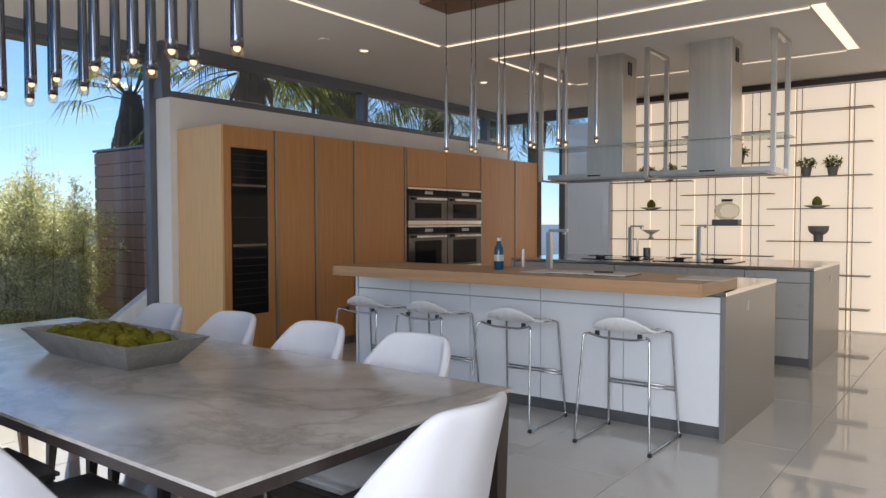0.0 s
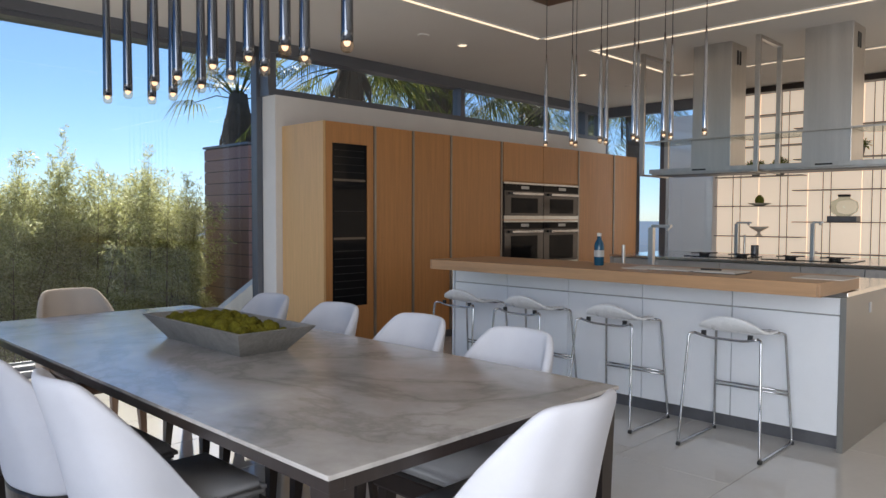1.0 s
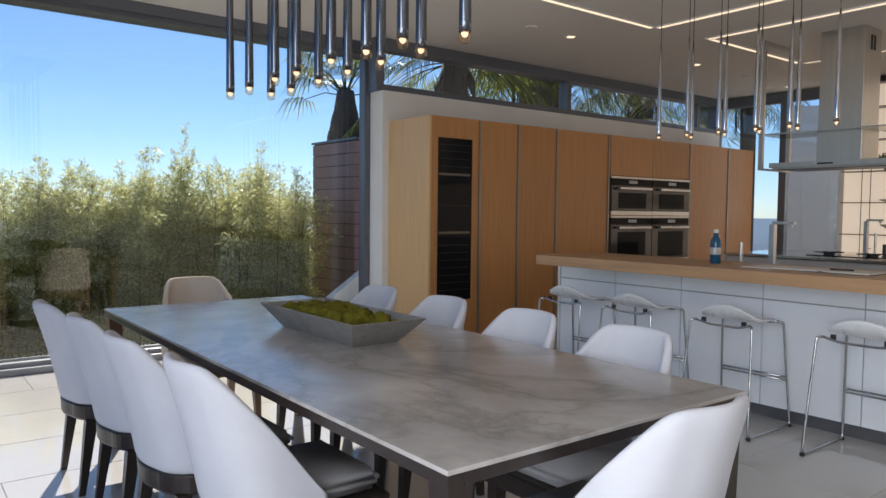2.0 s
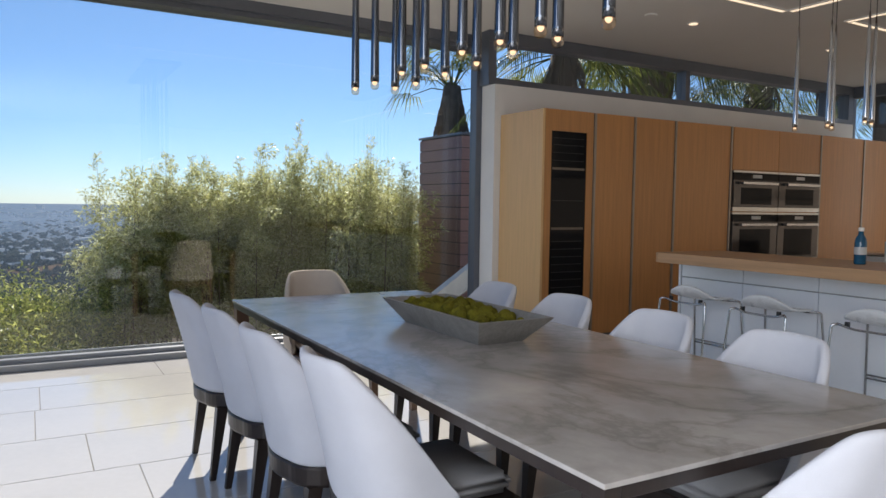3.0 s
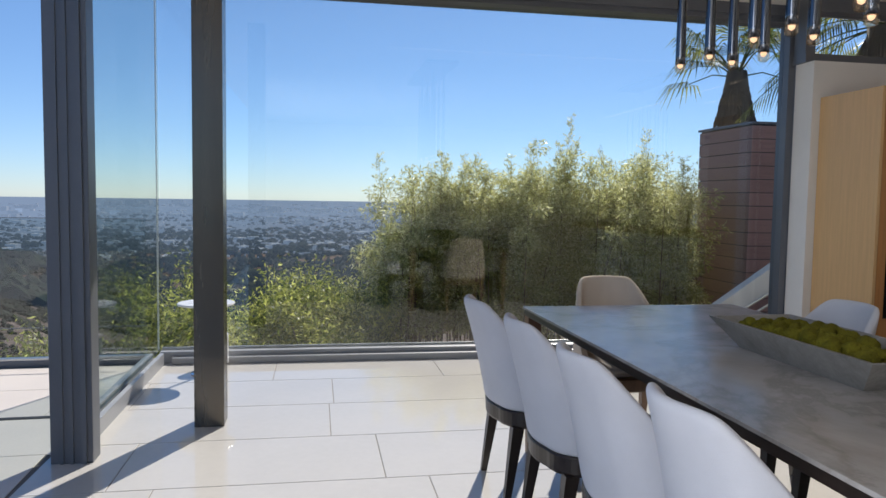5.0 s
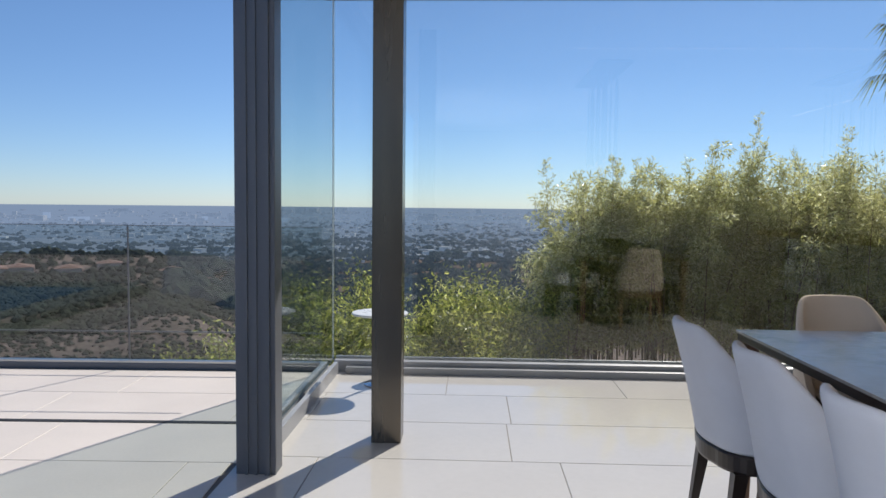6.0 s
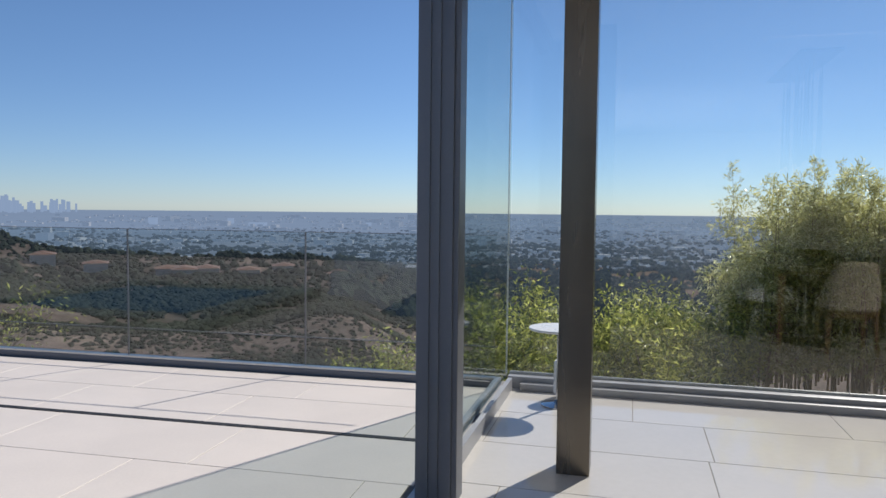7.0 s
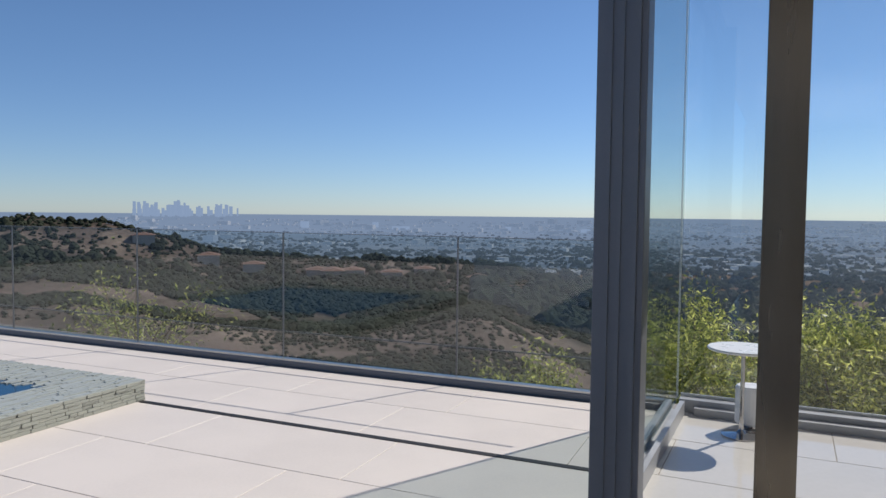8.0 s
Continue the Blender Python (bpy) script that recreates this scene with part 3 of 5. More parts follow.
def faucet(x, y, z, h, reach, along=(1, 0)):
    f = thing("faucet", (x, y, z), "square brushed steel kitchen faucet", "faucet", "kitchen faucets")
    part("column", boxes((-0.02, 0.02, -0.02, 0.02, 0, h), bevel=0.002), STEEL, f)
    a, b2 = along
    part("spout", boxes((min(0.0, a * reach) - 0.016 * abs(b2), max(0.0, a * reach) + 0.016 * abs(b2), min(0.0, b2 * reach) - 0.016 * abs(a), max(0.0, b2 * reach) + 0.016 * abs(a), h + 0.0005, h + 0.022), bevel=0.002), STEEL, f)
    part("outlet", boxes((a * (reach - 0.03) - 0.01, a * (reach - 0.03) + 0.01, b2 * (reach - 0.03) - 0.01, b2 * (reach - 0.03) + 0.01, h - 0.02, h)), STEEL, f)
    part("lever", boxes((0.021, 0.05, -0.006, 0.006, 0.05, 0.062)), STEEL, f)


faucet(-3.32, 5.40, 0.888, 0.33, 0.16)
fs = thing("soap_dispenser", (-3.55, 5.38, 0.888), "slim steel soap dispenser rod", "soap dispenser")
part("tube", lathe([(0.014, 0), (0.014, 0.19)], 14), STEEL, fs)

# ---- cooking island ----
KX0, KX1, KY0, KY1 = -4.83, -1.75, 7.28, 8.60
k = thing("cooking_island", (0, 0, 0), "grey lacquered cooking island with deep drawers", "kitchen island")
part("core", boxes((KX0 + 0.03, KX1 - 0.035, KY0 + 0.03, KY1 - 0.03, 0.09, 0.85)), GREYLAC, k)
part("kick", boxes((KX0 + 0.06, KX1 - 0.035, KY0 + 0.07, KY1 - 0.06, 0, 0.088)), KICK, k)
part("end_panel", boxes((KX1 - 0.03, KX1, KY0 - 0.008, KY1, 0, 0.862)), ENDSTEEL, k)
part("end_panel", boxes((KX0, KX0 + 0.03, KY0 - 0.008, KY1, 0, 0.862), bevel=0.002), GREYLAC, k)
part("socket", boxes((KX1, KX1 + 0.006, 8.05, 8.09, 0.72, 0.78)), RECEPTACLE, k)
KJ = [KX0 + 0.032, -4.35, -3.60, -2.85, -2.33, KX1 - 0.032]
for a, b2 in zip(KJ, KJ[1:]):
    for z0, z1 in ((0.09, 0.43), (0.437, 0.75), (0.757, 0.855)):
        part("drawer", boxes((a + 0.003, b2 - 0.003, KY0, KY0 + 0.028, z0, z1), bevel=0.0015), GREYLAC, k)
solid("worktop", boxes((KX0 - 0.004, KX1 + 0.004, KY0 - 0.012, KY1 + 0.012, 0.864, 0.89), bevel=0.002), WORKTOP, "brushed steel worktop on the cooking island", "worktop")
for x0, x1 in ((-4.1, -3.45), (-3.3, -2.5)):
    hob = thing("cooktop", ((x0 + x1) / 2, 7.75, 0.89), "black glass cooktop set on the steel worktop", "cooktop")
    hw = (x1 - x0) / 2
    part("plate", boxes((-hw, hw, -0.22, 0.22, 0, 0.008), bevel=0.002), BLACKGLASS, hob)
    for dx in (-0.2, 0.2):
        part("grate", tube([(dx - 0.1, -0.1, 0.03), (dx + 0.1, 0.1, 0.03)], 0.006), BLACK, hob)
        part("grate", tube([(dx - 0.1, 0.1, 0.03), (dx + 0.1, -0.1, 0.03)], 0.006), BLACK, hob)
        part("burner", lathe([(0.05, 0.008), (0.05, 0.028), (0.02, 0.032)], 18, at=(dx, 0, 0)), BLACK, hob)
for x, h, rch in ((-3.88, 0.34, 0.16), (-3.09, 0.35, 0.10)):
    faucet(x, 8.35, 0.89, h, rch)
po = thing("pot", (-3.62, 8.2, 0.89), "small dark steel pot on the worktop", "pot")
part("bowl", lathe([(0.035, 0), (0.04, 0.01), (0.04, 0.11), (0.034, 0.112)], 18), KICK, po)
sd = thing("soap_dispenser", (-3.77, 8.3, 0.89), "slim steel soap dispenser rod", "soap dispenser")
part("tube", lathe([(0.012, 0), (0.012, 0.22)], 14), STEEL, sd)

# ---- hoods hung from the ceiling ----
HY0, HY1 = 7.10, 7.62
for x0, x1, dx0, dx1 in ((-4.28, -3.22, -3.86, -3.47), (-3.17, -2.08, -2.83, -2.43)):
    h = thing("range_hood", ((x0 + x1) / 2, (HY0 + HY1) / 2, 1.74), "brushed steel island range hood with square duct", "range hood", "range hoods")
    hw, c = (x1 - x0) / 2, (x0 + x1) / 2
    part("canopy", boxes((-hw, hw, -0.26, 0.26, 0.0, 0.045), (-hw + 0.02, hw - 0.02, -0.24, 0.24, -0.014, 0.0), bevel=0.002), STEEL, h)
    part("filter", boxes((-hw + 0.06, hw - 0.06, -0.2, 0.2, -0.020, -0.0145)), KICK, h)
    part("switch", boxes((-0.07, 0.07, -0.264, -0.2605, 0.015, 0.03)), BLACK, h)
    part("lower_duct", boxes((dx0 - c, dx1 - c, -0.2, 0.16, 0.045, 0.33), bevel=0.003), STEEL, h)
    part("upper_duct", boxes((dx0 - c + 0.006, dx1 - c - 0.006, -0.194, 0.154, 0.331, CEIL_Z - 1.741), bevel=0.003), STEEL, h)
    part("collar", boxes((dx0 - c - 0.012, dx1 - c + 0.012, -0.212, 0.172, 0.322, 0.331)), STEEL, h)
    for kx in (0.05, 0.11):
        part("vent", boxes((dx1 - c - 0.006, dx1 - c - 0.001, -0.12 + kx, -0.09 + kx, 1.03, 1.16)), BLACK, h)
for i, x in enumerate((-4.36, -3.20, -2.06)):
    f = thing("hanging_frame", (x, 0, 1.72), "steel frame that hangs the hood shelf from the ceiling", "hanging frame", "hood hanging frames")
    hz = CEIL_Z - 1.722
    part("leg", boxes((-0.022, 0.022, HY0 - 0.02, HY0 + 0.012, 0.0, hz), bevel=0.002), STEEL, f)
    part("leg", boxes((-0.022, 0.022, HY1 - 0.012, HY1 + 0.02, 0.0, hz), bevel=0.002), STEEL, f)
    part("bar", boxes((-0.021, 0.021, HY0 + 0.0125, HY1 - 0.0125, hz - 0.03, hz)), STEEL, f)
    part("bar", boxes((-0.021, 0.021, HY0 + 0.0125, HY1 - 0.0125, 0.0, 0.018)), STEEL, f)
sh = thing("glass_shelf", (-3.2, (HY0 + HY1) / 2, 2.06), "clear glass shelf between the hood frames", "shelf")
sheet("sheet", boxes((-1.20, -0.68, -0.24, 0.24, 0, 0.012)), VASEGLASS, sh)
sheet("sheet", boxes((-0.25, 0.35, -0.24, 0.24, 0, 0.012)), VASEGLASS, sh)
sheet("sheet", boxes((0.79, 1.22, -0.24, 0.24, 0, 0.012)), VASEGLASS, sh)
part("edge", boxes((-1.20, 1.22, -0.256, -0.242, -0.002, 0.012)), STEEL, sh)

# ---- backlit shelf wall ----
panel = thing("light_wall", (0, NORTH, 0), "warm backlit translucent wall panels", "light panel")
xs = [-4.80, -4.25, -3.65, -3.05, -2.45, -1.85, -1.25, -0.6, 0.4, 1.4, 2.4, 3.4, 3.98]
for a, b2 in zip(xs, xs[1:]):
    part("panel", boxes((a + 0.003, b2 - 0.003, -0.03, -0.005, 0.02, CEIL_Z - 0.08)), PANEL, panel)
LEFTZ = (0.28, 0.67, 1.06, 1.45, 1.83, 2.21, 2.60)
MIDZ = (0.48, 0.87, 1.25, 1.64, 2.02, 2.40)
def wall_shelf(x0, x1, z):
    s = thing("wall_shelf", ((x0 + x1) / 2, NORTH - 0.03, z), "thin dark metal shelf on the backlit wall", "shelf", "wall shelves")
    hw = (x1 - x0) / 2
    part("board", boxes((-hw, hw, -0.20, -0.002, -0.010, 0.0)), SHELF, s)


for z in LEFTZ:
    wall_shelf(-4.75, -3.66, z)
    wall_shelf(-2.72, -1.62, z)
for z in MIDZ:
    wall_shelf(-3.77, -2.66, z)
for x in (-4.55, -4.45, -3.95, -3.86, -3.45, -3.36, -2.92, -2.83, -2.42, -2.36, -1.86, -1.81):
    r = thing("shelf_rod", (x, NORTH - 0.12, 0.02), "thin dark vertical rod holding the wall shelves", "rod", "shelf rods")
    part("rod", tube([(0, 0, 0), (0, 0, CEIL_Z - 0.11)], 0.005, 6), SHELF, r)


def leaf_cloud(n, r, leaf, seed, squash=0.8, centre=(0, 0, 0)):
    rng = np.random.default_rng(seed)
    d = rng.normal(size=(n, 3))
    d /= np.linalg.norm(d, axis=1)[:, None]
    c = d * (r * rng.uniform(0.45, 1.0, n) ** 0.6)[:, None] * np.array([1, 1, squash]) + np.array(centre)
    return leaf_quads(c, leaf, rng)


def leaf_quads(c, leaf, rng, droop=0.0, width=0.28, dirs=None):
    n = len(c)
    a = rng.normal(size=(n, 3)) if dirs is None else dirs + rng.normal(size=(n, 3)) * 0.5
    a[:, 2] -= droop
    a /= np.linalg.norm(a, axis=1)[:, None]
    s = np.cross(a, rng.normal(size=(n, 3)))
    s /= np.linalg.norm(s, axis=1)[:, None]
    ln = leaf * rng.uniform(0.6, 1.3, n)[:, None]
    v = np.stack([c, c + a * ln * 0.45 + s * ln * width * 0.5, c + a * ln, c + a * ln * 0.45 - s * ln * width * 0.5], 1).reshape(-1, 3)
    f = np.arange(n * 4).reshape(-1, 4)
    return v, f.tolist()


def potted(x, z):
    p = thing("potted_plant", (x, NORTH - 0.14, z), "small green plant in a grey conical pot on a wall shelf", "plant", "potted plants")
    part("pot", lathe([(0.045, 0), (0.062, 0.10), (0.064, 0.105), (0.05, 0.105)], 18), GREYPOT, p)
    v, f = leaf_cloud(260, 0.10, 0.05, int(abs(x) * 100), 0.62, (0, 0, 0.15))
    o = new("leaves", raw_mesh("leaves", v, f, LEAF_P))
    o.parent = p


potted(-3.06, 2.02 + 0.0)
potted(-2.30, 1.83)
potted(-2.02, 1.83)
potted(-4.25, 1.83)
potted(-3.95, 1.83)
for x, z in ((-4.20, 1.45), (-2.18, 1.45)):
    e = thing("moss_ball", (x, NORTH - 0.13, z), "green moss egg on a shallow white dish", "ornament", "moss eggs")
    part("dish", lathe([(0.05, 0.0), (0.14, 0.03), (0.145, 0.034), (0.05, 0.012)], 24), WHITEPOT, e)
    part("egg", lathe([(0.01, 0.012), (0.05, 0.035), (0.058, 0.07), (0.045, 0.11), (0.015, 0.14)], 18), GREENEGG, e, smooth=True)
v = thing("vase", (-3.21, NORTH - 0.13, 1.25), "round clear glass vase with black rim on a dark base", "vase")
part("base", boxes((-0.16, 0.16, -0.09, 0.09, 0, 0.07), bevel=0.004), KICK, v)
part("bowl", lathe([(0.07, 0.07), (0.14, 0.12), (0.155, 0.18), (0.14, 0.24), (0.07, 0.28), (0.06, 0.30)], 28), VASEGLASS, v, smooth=True)
part("rim", lathe([(0.065, 0.30), (0.07, 0.325), (0.06, 0.327)], 24), BLACK, v)
v = thing("bowl", (-2.16, NORTH - 0.13, 1.06), "dark grey footed ceramic bowl", "bowl")
part("foot", lathe([(0.05, 0.0), (0.055, 0.08)], 20), GREYPOT, v)
part("cup", lathe([(0.07, 0.08), (0.105, 0.12), (0.115, 0.18), (0.10, 0.18), (0.06, 0.11)], 24), GREYPOT, v)
v = thing("pedestal_bowl", (-4.20, NORTH - 0.13, 1.06), "white ceramic pedestal bowl", "bowl")
part("foot", lathe([(0.05, 0.0), (0.02, 0.03), (0.02, 0.06)], 20), WHITEPOT, v)
part("cup", lathe([(0.025, 0.06), (0.11, 0.11), (0.12, 0.125), (0.10, 0.122), (0.02, 0.075)], 24), WHITEPOT, v)

# ---- dining table, tray, chairs ----
TX0, TX1, TY0, TY1 = -4.77, -1.79, 1.215, 2.37
t = thing("dining_table", ((TX0 + TX1) / 2, (TY0 + TY1) / 2, 0), "long dining table, grey veined marble top on dark wood legs", "dining table")
hx, hy = (TX1 - TX0) / 2, (TY1 - TY0) / 2
part("tabletop", boxes((-hx, hx, -hy, hy, 0.738, 0.75), bevel=0.002), MARBLE, t, "polished grey veined marble slab")
for s in ((-hx + 0.006, hx - 0.006, -hy + 0.006, -hy + 0.05, 0.706, 0.7375), (-hx + 0.006, hx - 0.006, hy - 0.05, hy - 0.006, 0.706, 0.7375),
          (-hx + 0.006, -hx + 0.05, -hy + 0.0505, hy - 0.0505, 0.706, 0.7375), (hx - 0.05, hx - 0.006, -hy + 0.0505, hy - 0.0505, 0.706, 0.7375)):
    # west board browner: sun on that end put into the colour
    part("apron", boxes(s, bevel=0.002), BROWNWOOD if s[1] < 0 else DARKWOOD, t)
part("underside", boxes((-hx + 0.0505, hx - 0.0505, -hy + 0.0505, hy - 0.0505, 0.722, 0.7375)), DARKWOOD, t)
for sx, sy in ((-1, -1), (-1, 1), (1, -1), (1, 1)):
    bm = bmesh.new()
    cx, cy = sx * (hx - 0.042), sy * (hy - 0.042)
    vs = [bm.verts.new((cx + a * w, cy + b2 * w, z)) for z, w in ((0, 0.019), (0.7055, 0.034)) for a, b2 in ((-1, -1), (1, -1), (1, 1), (-1, 1))]
    for f in ((3, 2, 1, 0), (4, 5, 6, 7), (0, 1, 5, 4), (1, 2, 6, 5), (2, 3, 7, 6), (3, 0, 4, 7)):
        bm.faces.new([vs[q] for q in f])
    # west legs take the same painted sunlit tone
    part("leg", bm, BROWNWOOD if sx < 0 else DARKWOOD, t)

tray = thing("tray", (-3.385, 1.85, 0.75), "weathered concrete trough filled with moss, on the table", "planter")
bm = bmesh.new()
def rect(hx_, hy_, z):
    return [bm.verts.new((a * hx_, b2 * hy_, z)) for a, b2 in ((-1, -1), (1, -1), (1, 1), (-1, 1))]
r1, r2, r3, r4 = rect(0.31, 0.105, 0.0), rect(0.42, 0.175, 0.105), rect(0.405, 0.16, 0.105), rect(0.375, 0.14, 0.06)
for a, b2 in ((r1, r2), (r2, r3), (r3, r4)):
    for i in range(4):
        bm.faces.new((a[i], a[(i + 1) % 4], b2[(i + 1) % 4], b2[i]))
bm.faces.new(r1[::-1])
bm.faces.new(r4)
part("trough", bm, CONCRETE, tray)
rng = np.random.default_rng(4)
vs, fs2 = [], []
for i in range(170):
    cx, cy, r = rng.uniform(-0.335, 0.335), rng.uniform(-0.098, 0.098), rng.uniform(0.016, 0.032)
    o = len(vs)
    top = 0.079 + 0.02 * (1 - (cx / 0.4) ** 2) + rng.uniform(-0.014, 0.014)
    vs.append((cx, cy, top + r * 0.8))
    for q, (rr, zz) in enumerate(((0.55, 0.62), (0.95, 0.18), (1.0, -0.6))):
        for kk in range(9):
            an = 2 * math.pi * kk / 9 + q
            jj = r * rr * rng.uniform(0.88, 1.12)
            vs.append((cx + jj * math.cos(an), cy + jj * math.sin(an), top + r * zz))
    for kk in range(9):
        fs2.append((o, o + 1 + kk, o + 1 + (kk + 1) % 9))
        for q in (0, 1):
            fs2.append((o + 1 + 9 * q + kk, o + 10 + 9 * q + kk, o + 10 + 9 * q + (kk + 1) % 9, o + 1 + 9 * q + (kk + 1) % 9))
mo = new("moss", raw_mesh("moss", vs, fs2, MOSS, True))
mo.parent = tray
tagged(mo, "olive green cushion moss")


def chair_line(s, grow=0.0):
    """Plan of the shell at arc length s from the middle of the back."""
    hw, r, back_y = 0.205 + grow, 0.095 + grow, -0.215 - grow
    flat, turn = hw - r, r * math.pi / 2
    k, sg = abs(s), 1 if s >= 0 else -1
    if k <= flat:
        return sg * k, back_y + 0.022 * (k / flat) ** 2
    if k <= flat + turn:
        a = (k - flat) / r
        return sg * (flat + r * math.sin(a)), back_y + 0.022 + r * (1 - math.cos(a))
    return sg * hw, back_y + 0.022 + r + k - flat - turn


def dining_chair(x, y, rz, fab, seatfab, wood, label):
    """Facing +y in its own frame; the upholstered shell wraps round the back."""
    c = thing("dining_chair", (x, y, 0), label, "dining chair", "dining chairs", rz)
    bm = bmesh.new()
    nu, nv, reach, z0 = 27, 9, 0.40, 0.405
    grid = []
    for i in range(nu):
        u = -1 + 2 * i / (nu - 1)
        sx, sy = chair_line(u * reach, 0.004)
        q = min(max((abs(u) - 0.44) / 0.54, 0), 1)
        top = 0.868 - 0.404 * (0.75 * q ** 1.1 + 0.25 * q * q * (3 - 2 * q)) - 0.005 * min(1, abs(u) / 0.44) ** 3
        col_ = []
        for j in range(nv):
            z = z0 + (top - z0) * j / (nv - 1)
            h = (z - z0) / 0.46
            lean = -0.115 * h ** 1.25
            taper = 1.0 + 0.03 * math.sin(min(h * 5, math.pi)) - 0.27 * max(0, h - 0.2)
            col_.append(bm.verts.new((sx * taper, sy + lean, z)))
        grid.append(col_)
    for i in range(nu - 1):
        for j in range(nv - 1):
            bm.faces.new((grid[i][j], grid[i + 1][j], grid[i + 1][j + 1], grid[i][j + 1]))
    back = part("backrest", bm, fab, c, smooth=True)
    md = back.modifiers.new("thickness", "SOLIDIFY")
    md.thickness, md.offset = 0.034, 1
    sub = back.modifiers.new("soft_edge", "SUBSURF")
    sub.levels = sub.render_levels = 2
    bm = boxes((-0.20, 0.20, -0.19, 0.25, 0.407, 0.475))
    bmesh.ops.bevel(bm, geom=bm.edges[:], offset=0.028, segments=3, affect="EDGES")
    part("seat", bm, seatfab, c, "grey upholstered seat cushion", smooth=True)
    bm = bmesh.new()
    out = [chair_line(-0.47 + 0.94 * i / 40, 0.036) for i in range(41)] + [(0.235, 0.245), (0.225, 0.255), (-0.225, 0.255), (-0.235, 0.245)]
    rings = [[bm.verts.new((p[0] * k, p[1] * k, z)) for p in out] for z, k in ((0.335, 0.97), (0.345, 0.99), (0.398, 1.0), (0.4045, 0.985))]
    n = len(out)
    for lo, hi in zip(rings, rings[1:]):
        for i in range(n):
            bm.faces.new((lo[i], lo[(i + 1) % n], hi[(i + 1) % n], hi[i]))
    bm.faces.new(rings[0][::-1])
    bm.faces.new(rings[-1])
    part("seat_frame", bm, wood, c, "dark band under the shell")
    for sx in (-1, 1):
        for sy, dy in ((-0.165, -0.045), (0.205, 0.02)):
            bm = bmesh.new()
            vs_ = [bm.verts.new((sx * (0.195 + (0.012 if z == 0 else 0)) + p * w, sy + (dy if z == 0 else 0) + q2 * w, z))
                   for z, w in ((0, 0.013), (0.337, 0.025)) for p, q2 in ((-1, -1), (1, -1), (1, 1), (-1, 1))]
            for f in ((3, 2, 1, 0), (4, 5, 6, 7), (0, 1, 5, 4), (1, 2, 6, 5), (2, 3, 7, 6), (3, 0, 4, 7)):
                bm.faces.new([vs_[q3] for q3 in f])
            part("leg", bm, wood, c)
    return c


ch = dining_chair(-4.33, 1.18, 0, FABRIC, SEATFAB, DARKWOOD, "white upholstered dining chair with dark wooden legs, tucked at the table")
for x, y in ((-3.79, 1.22), (-3.23, 1.235), (-2.72, 1.285)):
    copy_thing(ch, pose(x, y, 0))
for x in (-4.06, -3.46, -2.87, -2.31):
    copy_thing(ch, pose(x, 2.21, 0, 0, 0, 180))
# legs in the sun-toned brown of the table's west end
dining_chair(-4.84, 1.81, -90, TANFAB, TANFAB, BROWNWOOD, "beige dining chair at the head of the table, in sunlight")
copy_thing(ch, pose(-1.86, 1.80, 0, 0, 0, 90))


# ---- pendant lamps ----
def pendant(x, y, z, r, length, top, group):
    p = thing("pendant_lamp", (x, y, z), "slim black chrome tube pendant with a glowing crystal tip", "pendant lamp", group)
    part("tube", lathe([(r, 0.0), (r, 0.03), (r * 0.62, length * 0.85), (r * 0.3, length)], 16), DARKCHROME if r > 0.017 else CHROME, p, smooth=True)
    tip = sheet("tip", lathe([(r * 0.6, -r * 1.75), (r * 0.98, -r * 1.4), (r * 1.12, -r * 0.7), (r * 1.0, -0.001)], 8), CRYSTAL, p, "clear crystal tip")
    part("bulb", lathe([(r * 0.2, -r * 0.8), (r * 0.5, -r * 0.55), (r * 0.6, -0.002)], 10), BULB, tip)
    part("cord", tube([(0, 0, length), (0, 0, top - z)], 0.0025 if r < 0.017 else 0.004, 6), BLACK, p)


for x, y in ((-3.96, 1.60), (-3.76, 1.61), (-3.84, 1.75), (-3.47, 1.60), (-3.67, 1.77), (-3.29, 1.61), (-3.39, 1.76), (-2.99, 1.60),
             (-3.13, 1.75), (-2.78, 1.62), (-2.89, 1.75), (-2.56, 1.62), (-2.64, 1.75), (-2.37, 1.72)):
    pendant(x, y, 1.835, 0.0195, 0.95, CEIL_Z - 0.03, "pendants over the table")
cn = thing("canopy", (-3.17, 1.68, CEIL_Z), "dark bronze ceiling canopy of the table pendants", "lamp canopy")
part("plate", boxes((-0.95, 0.95, -0.2, 0.2, -0.03, 0.0)), BROWNWOOD, cn)
for x, y in ((-3.83, 4.72), (-3.60, 4.72), (-3.66, 4.86), (-3.36, 4.72), (-3.40, 4.86), (-3.10, 4.72), (-3.15, 4.86), (-2.88, 4.72), (-2.90, 4.86), (-2.62, 4.76)):
    pendant(x, y, 1.84, 0.0165, 0.66, CEIL_Z - 0.03, "pendants over the bar")
cn = thing("canopy", (-3.25, 4.79, CEIL_Z), "brown ceiling canopy of the bar pendants", "lamp canopy")
part("plate", boxes((-0.75, 0.75, -0.18, 0.18, -0.03, 0.0)), BROWNWOOD, cn)

# side table in the glass corner
stb = thing("side_table", (-6.62, -0.60, 0), "small round white side table on a chrome foot", "side table")
part("top", lathe([(0.195, 0.505), (0.2, 0.512), (0.195, 0.52)], 40), SEATPLASTIC, stb)
part("stem", lathe([(0.012, 0.02), (0.012, 0.505)], 12), CHROME, stb)
part("foot", lathe([(0.11, 0.0), (0.11, 0.008), (0.03, 0.02), (0.012, 0.04)], 28), CHROME, stb)
stl = thing("stool", (-6.82, -0.56, 0), "small white cylindrical pouf beside the side table", "stool")
